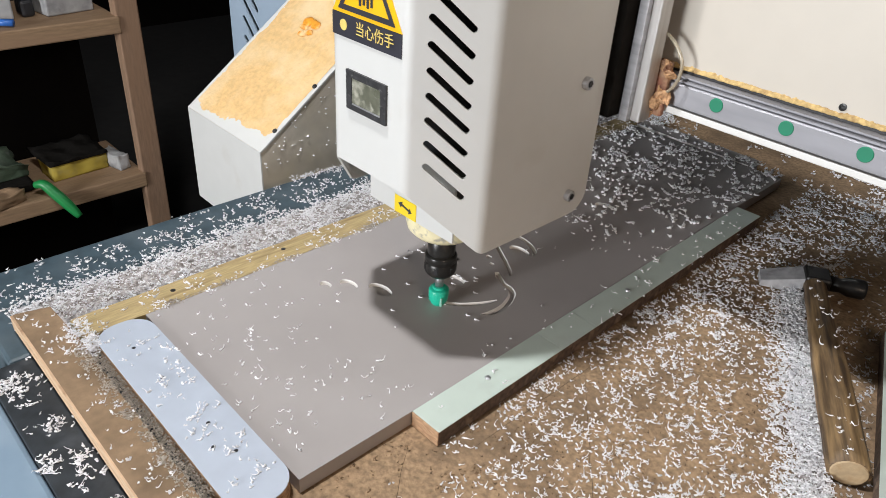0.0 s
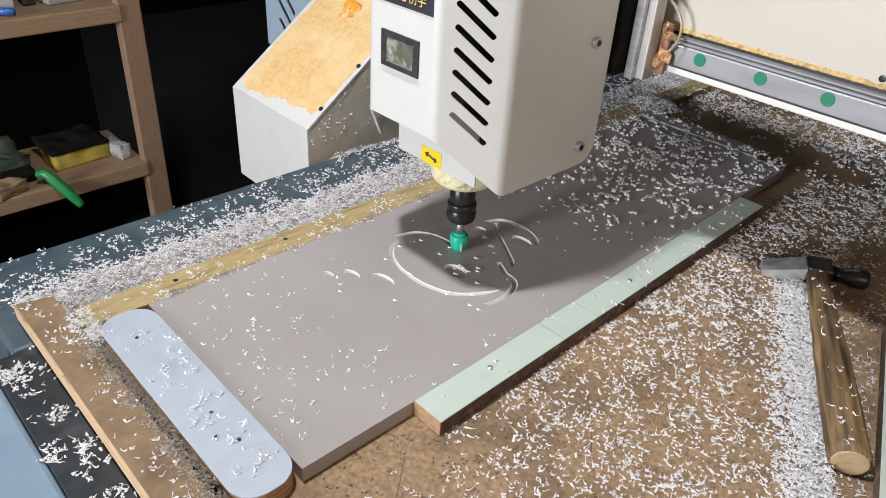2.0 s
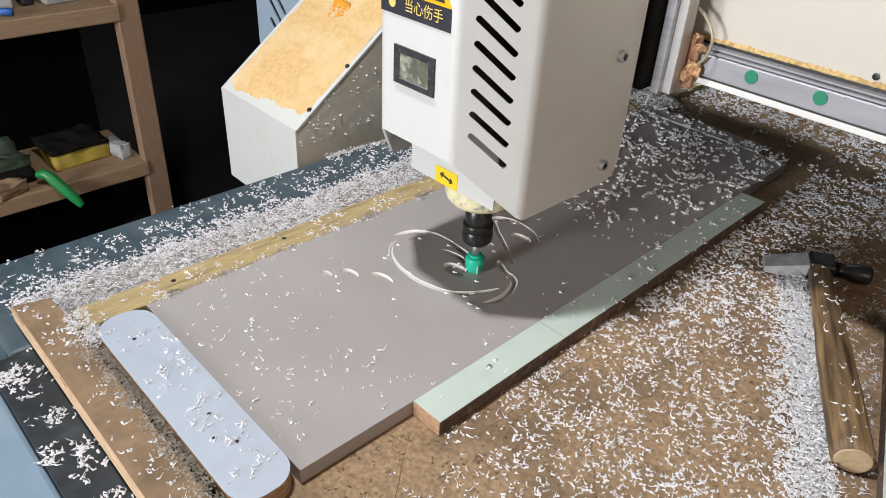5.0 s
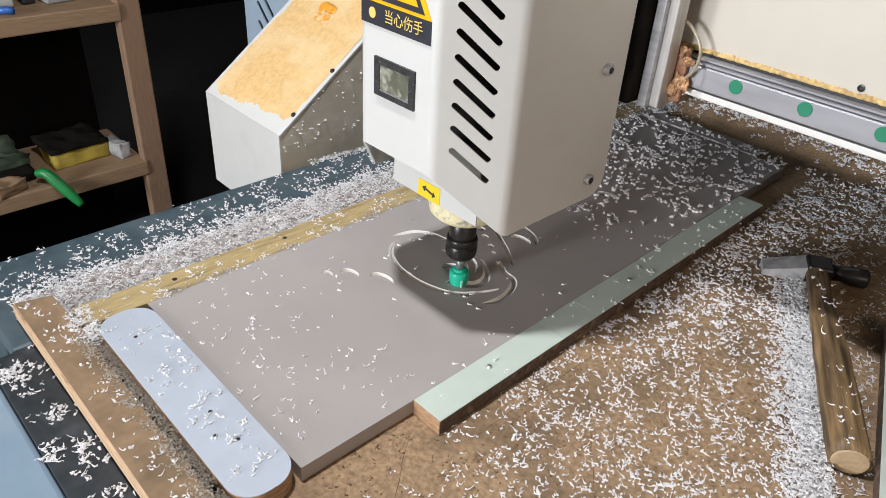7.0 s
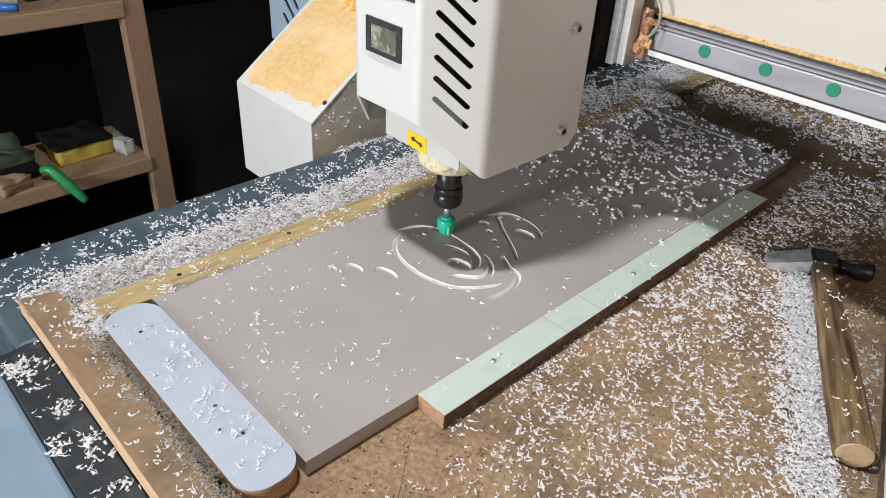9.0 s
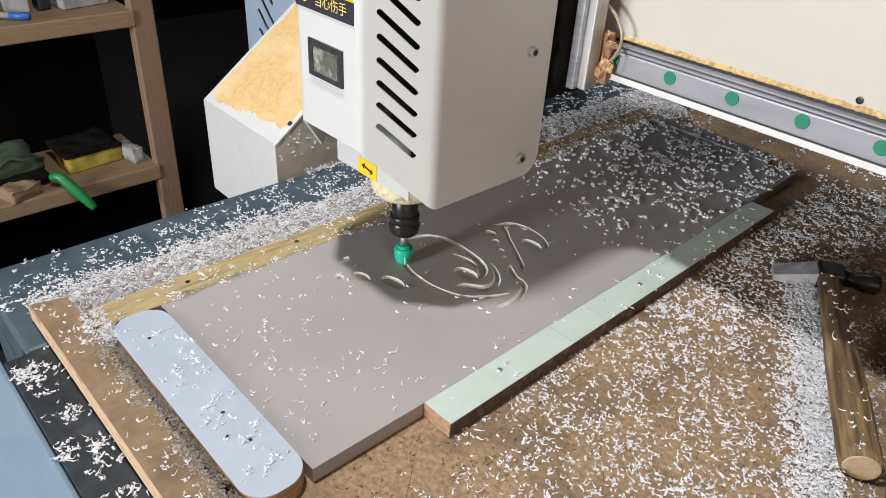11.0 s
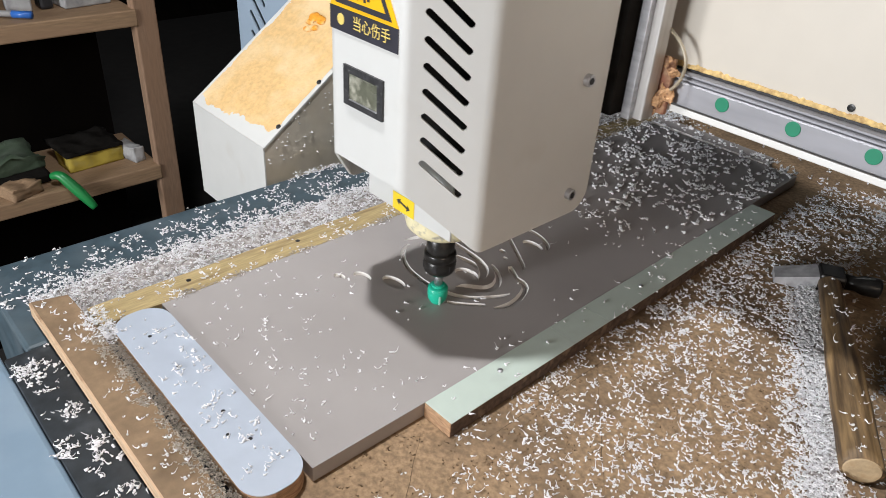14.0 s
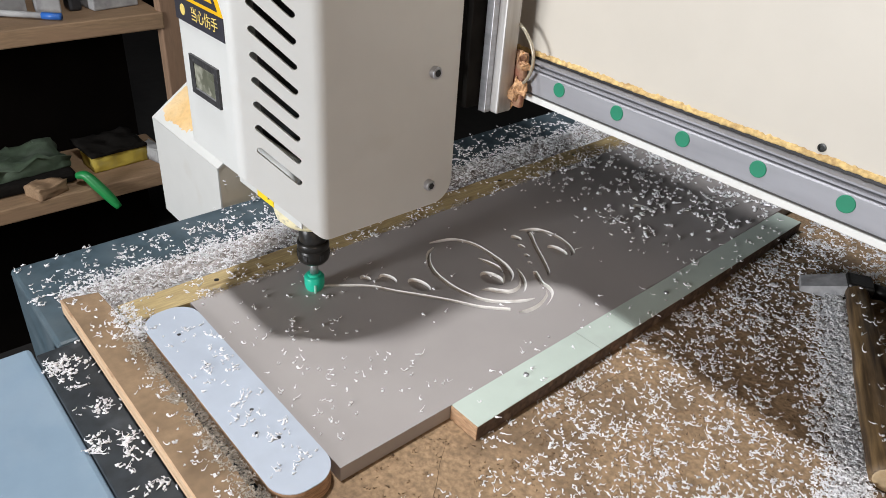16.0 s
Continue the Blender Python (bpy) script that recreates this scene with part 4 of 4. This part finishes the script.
def side_plate():
    ob = tagged(new("side_plate"), "pale grey-green laminated board lying on the bed", "board")
    ob.matrix_world = pose(0.2195, 0.4380, 0, 0, 0, 18.2)
    part("core", box(bmesh.new(), (0, -0.36, BED + 0.0005), (0.16, 0, BED + 0.0150), 0.0004), MDF_SHADED, ob)
    part("face", box(bmesh.new(), (0, -0.36, BED + 0.0150), (0.16, 0, BED + 0.0158), 0.0003), GREEN_LAMINATE, ob)
    return ob


side_plate()


# ---- shelf in the dark behind the machine ----
def shelf():
    s = tagged(new("shelf_rack"), "rough pine shelf rack with clutter in the dark", "shelf")
    part("post", box(bmesh.new(), (-1.228, 0.256, 0.0), (-1.20, 0.304, 1.25), 0.003), POST_WOOD, s, "rough pine post")
    part("post", box(bmesh.new(), (-1.245, -1.0, 0.0), (-1.20, -0.944, 1.25), 0.003), POST_WOOD, s, "rough pine post")
    for z in (0.457, 0.803):
        part("shelf_board", box(bmesh.new(), (-1.42, -1.0, z), (-1.196, 0.262, z + 0.034), 0.003), SHELF_WOOD, s, "dusty pine shelf board")
    # Added near-black sheet in place of the shade deep under the boards.
    part("shade_panel", box(bmesh.new(), (-1.432, -1.0, 0.0), (-1.422, 0.246, 1.25)), WALL, s)
    return s


shelf()


def brush():
    b = tagged(new("dust_brush"), "green plastic hand brush with its handle over the shelf edge", "brush")
    run = spline([(-1.222, 0.040, 0.5150), (-1.208, 0.053, 0.518), (-1.193, 0.066, 0.500), (-1.176, 0.081, 0.476), (-1.160, 0.095, 0.450)], 6)
    bm = bmesh.new()
    tube(bm, run, lambda t: 0.007 + 0.005 * math.sin(min(1, t * 1.02) * math.pi) ** 0.7 * (0.6 + 0.6 * t), 14)
    part("handle", bm, BRUSH_GREEN, b, "bright green plastic handle", smooth=True)
    part("bristle_block", box(bmesh.new(), (-1.36, -0.16, 0.4925), (-1.24, 0.045, 0.5180), 0.008), DARK_CARD, b, "dark bristle block")
    return b


brush()


def shelf_item(name, lo, hi, mat, label, category, turn=0.0, bevel=0.003, crumple=0.0):
    mid = [(a + c) / 2 for a, c in zip(lo, hi)]
    half = [(c - a) / 2 for a, c in zip(lo, hi)]
    bm = box(bmesh.new(), (-half[0], -half[1], 0), (half[0], half[1], 2 * half[2]), 0.0 if crumple else bevel)
    if crumple:
        bmesh.ops.subdivide_edges(bm, edges=list(bm.edges), cuts=9, use_grid_fill=True)
        for v in bm.verts:
            move = noise.noise_vector(Vector(mid) * 9 + v.co * 38) * crumple + noise.noise_vector(v.co * 110) * crumple * 0.3
            v.co += move * min(1.0, v.co.z / 0.01) if v.co.z < 0.01 else move
    ob = part(name, bm, mat, smooth=bool(crumple))
    ob.matrix_world = pose(mid[0], mid[1], lo[2], 0, 0, turn)
    return tagged(ob, label, category)


shelf_item("yellow_box", (-1.33, 0.085, 0.4915), (-1.265, 0.205, 0.5270), YELLOW_CARD, "crumpled yellow cardboard box on the shelf", "box", 4, crumple=0.006)
# Dark sheet over the box, in place of the shade on its top.
shelf_item("cardboard_lid", (-1.375, 0.080, 0.5275), (-1.262, 0.206, 0.5350), DARK_CARD, "crumpled card on the yellow box, darkened as shelf shade", "card", 4, crumple=0.012)
shelf_item("white_roll", (-1.30, 0.212, 0.4915), (-1.235, 0.238, 0.5250), PALE_CARD, "small pale paper roll on the shelf", "roll", 15, 0.010, crumple=0.008)
shelf_item("folded_cloth", (-1.36, -0.16, 0.5185), (-1.26, 0.040, 0.5450), GREEN_CLOTH, "faded green folded cloth on the brush", "cloth", 5, 0.010, crumple=0.018)
shelf_item("wood_offcut", (-1.25, -0.055, 0.4915), (-1.20, 0.010, 0.5150), SHELF_WOOD, "small dark wood offcut on the shelf edge", "offcut", 20, 0.006, crumple=0.007)
shelf_item("grey_box", (-1.34, 0.140, 0.8375), (-1.26, 0.235, 0.880), PALE_CARD, "pale grey cardboard box on the upper shelf", "box", 8)
shelf_item("dark_tin", (-1.31, 0.105, 0.8375), (-1.27, 0.130, 0.870), DARK, "small dark tin on the upper shelf", "tin", 0, 0.006)
shelf_item("grey_block", (-1.33, 0.05, 0.8375), (-1.27, 0.095, 0.880), PALE_CARD, "pale grey block on the upper shelf", "block", -10)
shelf_item("grey_block", (-1.36, -0.06, 0.8375), (-1.29, 0.03, 0.875), PALE_CARD, "pale grey block on the upper shelf", "block", 14)


def pen():
    p = tagged(new("marker_pen"), "grey marker pen with a blue cap on the shelf", "pen")
    run = [Vector((-1.30, -0.03, 0.846)), Vector((-1.235, 0.045, 0.846))]
    part("barrel", tube(bmesh.new(), run, 0.006, 12), PALE_CARD, p, smooth=True)
    part("cap", tube(bmesh.new(), [Vector((-1.235, 0.045, 0.846)), Vector((-1.212, 0.072, 0.846))], 0.0068, 12), BLUE_PLASTIC, p, "blue plastic cap", smooth=True)
    return p


pen()


# ---- shavings ----
RNG = np.random.default_rng(5)


def scatter(n, x0, x1, y0, y1, z, keep=None, height=0.0, heaps=(1, 1, 1, 2, 4)):
    out = []
    while len(out) < n:
        x, y = RNG.uniform(x0, x1), RNG.uniform(y0, y1)
        k = 1.0 if keep is None else keep(x, y)
        if RNG.uniform() < k:
            for _ in range(RNG.choice(heaps)):
                out.append((x + RNG.normal() * 0.0022, y + RNG.normal() * 0.0022, z + height * RNG.uniform() * k))
    return out


def clump(x, y, scale, seed=0.0):
    return max(0.0, min(1.0, 0.5 + 0.9 * noise.noise((x * scale, y * scale, seed))))


def on_plate(x, y):
    """Whether a place on the bed lies under the grey-green board."""
    dx, dy = x - 0.2195, y - 0.438
    c, s = math.cos(radians(18.2)), math.sin(radians(18.2))
    u, v = dx * c + dy * s, -dx * s + dy * c
    return -0.004 < u < 0.165 and -0.365 < v < 0.004


def from_handle(x, y):
    """Distance from the hammer handle's line, positive on the side of the workpiece, and how far along it."""
    dx, dy = x - 0.266, y - 0.226
    ax, ay = -0.475, 0.880
    return -(dx * ay - dy * ax), dx * ax + dy * ay


def bed_keep(x, y):
    if on_plate(x, y) or x < 0.034 - 0.012 * max(0, y) / 0.57:
        return 0.0
    k = 0.35 + 0.65 * clump(x, y, 25)
    k *= min(1.0, max(0.12, (x + y * 1.3 + 0.02) / 0.16))
    if 0.44 < y < 0.62 and x > 0.14:
        k *= 0.3
    if y > 0.735 and in_bare_patch(x, y):
        k *= 0.1
    return k


def in_bare_patch(x, y):
    """The bare patch of bed behind the workpiece's end, widened to deepen its shadow."""
    r = ((x + 0.12) / 0.19) ** 2 + ((y - 0.785) / 0.062) ** 2
    return r + 0.5 * noise.noise((x * 22, y * 22, 6.0)) < 0.95


def swarf_places():
    out = []
    for x, y, z in scatter(4200, -0.25, 0.12, -0.1790, -0.1585, BED + 0.006, lambda x, y: 1.0 if y > -0.1705 else clump(x, y, 70, 12.0) ** 2, 0.007):
        out.append((x, y, z if y > -0.1702 else TOP + 0.0006))
    return out


def far_keep(x, y):
    return 0.06 if in_bare_patch(x, y) else 0.45 + 0.55 * clump(x, y, 14)


curls("bed_shavings", scatter(12600, 0.0, 0.50, -0.14, 0.78, BED, bed_keep, 0.0, (1, 1, 1, 2, 3)), 0.0070, SHAVING, "loose white plastic shavings scattered over the bed", 0.6, 0.92)
curls("strip_side_shavings", scatter(900, 0.01, 0.20, 0.22, 0.76, BED, lambda x, y: bed_keep(x, y) * max(0.0, 1 - (x - 0.02) / 0.16)), 0.0076, SHAVING, "dense white shavings beside the pale green strip", 0.6, 1.4)
curls("bar_end_heap", scatter(700, -0.305, -0.215, 0.715, 0.80, TOP - 0.004, lambda x, y: max(0.0, 1 - ((x + 0.262) / 0.045) ** 2 - ((y - 0.757) / 0.045) ** 2), 0.014), 0.0070, SHAVING, "heap of white shavings at the end of the pine bar", 0.7, 1.2)
curls("far_shavings", scatter(11000, -0.28, 0.5, 0.742, 1.30, BED, far_keep, 0.004), 0.0082, SHAVING, "white shavings on the far bed", 0.7, 1.5)


def ridge(x, y):
    d, along = from_handle(x, y)
    if not -0.06 < along < 0.27 or d < 0.012:
        return 0.0
    wide = 0.046 - 0.012 * along / 0.3 + 0.006 * noise.noise((along * 30, 0, 9))
    return max(0.0, 1 - (d - 0.012) / wide) ** 1.2


def handle_places():
    """Places on the top of the hammer's handle."""
    out = []
    for _ in range(46):
        u, v = RNG.uniform(0.02, 0.98), RNG.uniform(-0.8, 0.8)
        x, y = 0.269 - 0.137 * u + 0.88 * 0.0135 * v, 0.220 + 0.254 * u + 0.475 * 0.0135 * v
        out.append((x, y, BED + 0.0145 + 0.0122 * math.sqrt(1 - v * v)))
    return out


curls("handle_shavings", handle_places(), 0.0075, SHAVING, "white shavings clinging to the hammer handle", 0.9)
curls("hammer_shavings", scatter(5200, 0.05, 0.33, 0.15, 0.52, BED, ridge, 0.010), 0.0060, SHAVING, "drift of white shavings against the hammer")


def band(x, y):
    mid = -0.338 + 0.006 * noise.noise((y * 12, 0, 4))
    half = 0.040 + 0.008 * noise.noise((y * 9, 3, 1))
    k = max(0.0, 1 - ((x - mid) / half) ** 2)
    return k * (0.45 + 0.55 * clump(x, y, 60, 2.0)) if y > -0.20 else 0.0


def mound(name, x0, x1, y0, y1, z, keep, height, label):
    """A low uneven heap of fine dust that the shavings lie on."""
    nx, ny = int((x1 - x0) / 0.003), int((y1 - y0) / 0.003)
    verts, faces = [], []
    for i in range(nx + 1):
        for k in range(ny + 1):
            x, y = x0 + (x1 - x0) * i / nx, y0 + (y1 - y0) * k / ny
            h = keep(x, y)
            verts.append((x, y, z - 0.0025 + height * h * (0.75 + 0.6 * noise.noise((x * 140, y * 140, 2.0)))))
    for i in range(nx):
        for k in range(ny):
            a = i * (ny + 1) + k
            faces.append((a, a + ny + 1, a + ny + 2, a + 1))
    mesh = bpy.data.meshes.new(name)
    mesh.from_pydata(verts, [], faces)
    mesh.materials.append(PVC_DUST)
    return tagged(new(name, mesh), label, "dust", kind="stuff")


mound("beam_dust", -0.384, -0.2935, -0.20, 1.2, 0.800, lambda x, y: max(0.0, 1 - ((x + 0.336) / 0.036) ** 2), 0.0085, "pale plastic dust heaped along the pine bar")
mound("hammer_dust", 0.05, 0.32, 0.15, 0.52, BED, lambda x, y: ridge(x, y) * (1.0 if from_handle(x, y)[0] > 0.010 else 0.0), 0.008, "pale plastic dust heaped against the hammer")
curls("beam_shavings", scatter(13500, -0.385, -0.293, -0.20, 1.1, 0.800, band, 0.012), 0.0062, SHAVING, "thick drift of white shavings along the pine bar")
curls("beam_edge_shavings", scatter(2900, -0.443, -0.36, -0.22, 1.1, 0.7995, lambda x, y: clump(x, y, 40, 7.0) * (0.15 + 0.85 * (x + 0.442) / 0.08)), 0.0070, SHAVING, "scattered white shavings on the slate beam")
curls("strip_shavings", scatter(330, -0.285, -0.05, -0.241, -0.207, 0.7990, lambda x, y: clump(x, y, 45, 1.0) ** 3), 0.0070, SHAVING, "white shavings on the black front strip")


def board_keep(x, y):
    far = max(0.0, min(1.0, (y - 0.33) / 0.22))
    near = 0.055 * (0.2 + clump(x, y, 18, 3.0))
    if 0.02 < y < 0.33:
        near *= 0.08
    elif y <= 0.02:
        near *= 1.7
    return max(far * clump(x, y, 22, 5.0), near)


curls("panel_shavings", scatter(250, -0.254, -0.004, -0.105, 0.40, TOP + 0.0002, board_keep, 0.0, (1, 1, 1, 1, 2)), 0.0066, SHAVING, "white shavings scattered on the grey panel", 0.9)
curls("panel_end_shavings", scatter(1150, -0.254, -0.014, 0.36, 0.735, TOP + 0.0002, board_keep, 0.0015, (1, 1, 2, 2, 3)), 0.0082, SHAVING, "white shavings strewn over the far end of the panel", 0.6, 1.75)
curls("stop_shavings", scatter(140, -0.24, -0.01, -0.155, -0.115, TOP + 0.0024), 0.0068, SHAVING, "white shavings on the pale blue stop")
curls("bar_shavings", scatter(760, -0.290, -0.253, -0.16, 0.9, TOP, lambda x, y: clump(x, y, 50, 8.0) ** 2 * (1.0 if x > -0.266 else 0.4)), 0.0058, SHAVING, "shavings on the pine bar")
curls("plank_shavings", scatter(170, -0.32, 0.10, -0.202, -0.172, TOP + 0.0006, lambda x, y: clump(x, y, 30, 9.0) ** 2), 0.0062, SHAVING, "shavings on the brown plank")
curls("plank_heap", scatter(420, -0.285, -0.232, -0.176, -0.156, TOP - 0.003, None, 0.006), 0.0055, SHAVING, "small heap of shavings between plank and stop")
curls("green_strip_shavings", scatter(95, -0.008, 0.028, 0.02, 0.56, TOP + 0.0009, lambda x, y: 0.15 + 0.85 * min(1, max(0, y - 0.2) / 0.3)), 0.0062, SHAVING, "shavings on the pale green strip")
curls("far_bar_shavings", scatter(420, -0.290, -0.256, 0.38, 0.93, TOP, lambda x, y: 0.3 + 0.7 * clump(x, y, 40, 15.0)), 0.0062, DUSTY_SHAVING, "dusty brown shavings on the far pine bar", 0.6, 1.3)
curls("bar_crumbs", scatter(1500, -0.2610, -0.2545, -0.10, 0.68, TOP - 0.0008, lambda x, y: clump(x, y, 60, 11.0) ** 2, 0.002), 0.0040, DUSTY_SHAVING, "brown crumbs along the pine bar")
curls("bed_crumbs", scatter(2600, 0.0, 0.34, -0.14, 0.42, BED, lambda x, y: clump(x, y, 35, 14.0) if x > 0.034 or y < -0.01 else 0.0), 0.0042, BROWN_CRUMB, "fine brown wood crumbs on the bed")
curls("gap_swarf", swarf_places(), 0.0044, DUSTY_SHAVING, "grey dusty swarf packed in the gap")


# ---- shavings thrown off by the cutter ----
def thrown_chips():
    """Chips that lie by the cutter's way and are flung when it comes."""
    rng = random.Random(21)
    out = []
    mesh = None
    for i in range(22):
        t0 = 0.25 + 15.2 * (i + 0.4 * rng.random()) / 22
        before = [r for r in HEAD_ROWS if r[0] <= t0][-1]
        after = [r for r in HEAD_ROWS if r[0] > t0][0]
        k = (t0 - before[0]) / (after[0] - before[0])
        x, y = (before[n] + (after[n] - before[n]) * k for n in (1, 2))
        a = rng.uniform(-2.9, 0.6)
        x, y = x + 0.011 * math.cos(a), y + 0.011 * math.sin(a)
        reach = rng.uniform(0.05, 0.16)
        ex, ey = x + reach * math.cos(a), y + reach * math.sin(a)
        ground = TOP if -0.25 < ex < -0.005 and -0.10 < ey < 0.69 else TOP + 0.001
        if mesh is None:
            first = curls("thrown_shaving", [(0, 0, 0)], 0.008, SHAVING, "white plastic shaving thrown by the cutter")
            mesh, ob = first.data, first
        else:
            ob = new("thrown_shaving", mesh)
        tagged(ob, "white plastic shaving thrown by the cutter", "shaving", "thrown shavings", "thing")
        spin = rng.uniform(-160, 160)
        rows = [(0.0, pose(x, y, TOP)), (t0, pose(x, y, TOP)),
                (t0 + 0.12, pose((x + ex) / 2, (y + ey) / 2, TOP + rng.uniform(0.02, 0.07), 40, 30, spin / 2)),
                (t0 + 0.30, pose(ex, ey, ground + 0.0003, 0, 0, spin / 2 + 30)), (16.0, pose(ex, ey, ground + 0.0003, 0, 0, spin / 2 + 30))]
        out.append((ob, rows))
    return out


chips = thrown_chips()


# ---- movement ----
def motions():
    path = [(t, x, y, z) for t, x, y, z in HEAD_ROWS]
    walk(router_head_ob, [(t, pose(x, y, TOP + z)) for t, x, y, z in path])
    walk(gantry_ob, [(t, pose(0, y, TOP)) for t, x, y, z in path])
    for ob, rows in chips:
        walk(ob, rows)
    for ob, when in groove_floors:
        low = pose(0, 0, -DEPTH)
        if when is None or when <= 0.0:
            ob.matrix_basis = low
            continue
        a, b = max(0.02, when - 0.1), min(15.98, when + 0.1)
        walk(ob, [(0.0, pose(0, 0, 0)), (a, pose(0, 0, 0)), (b, low), (16.0, low)])


motions()
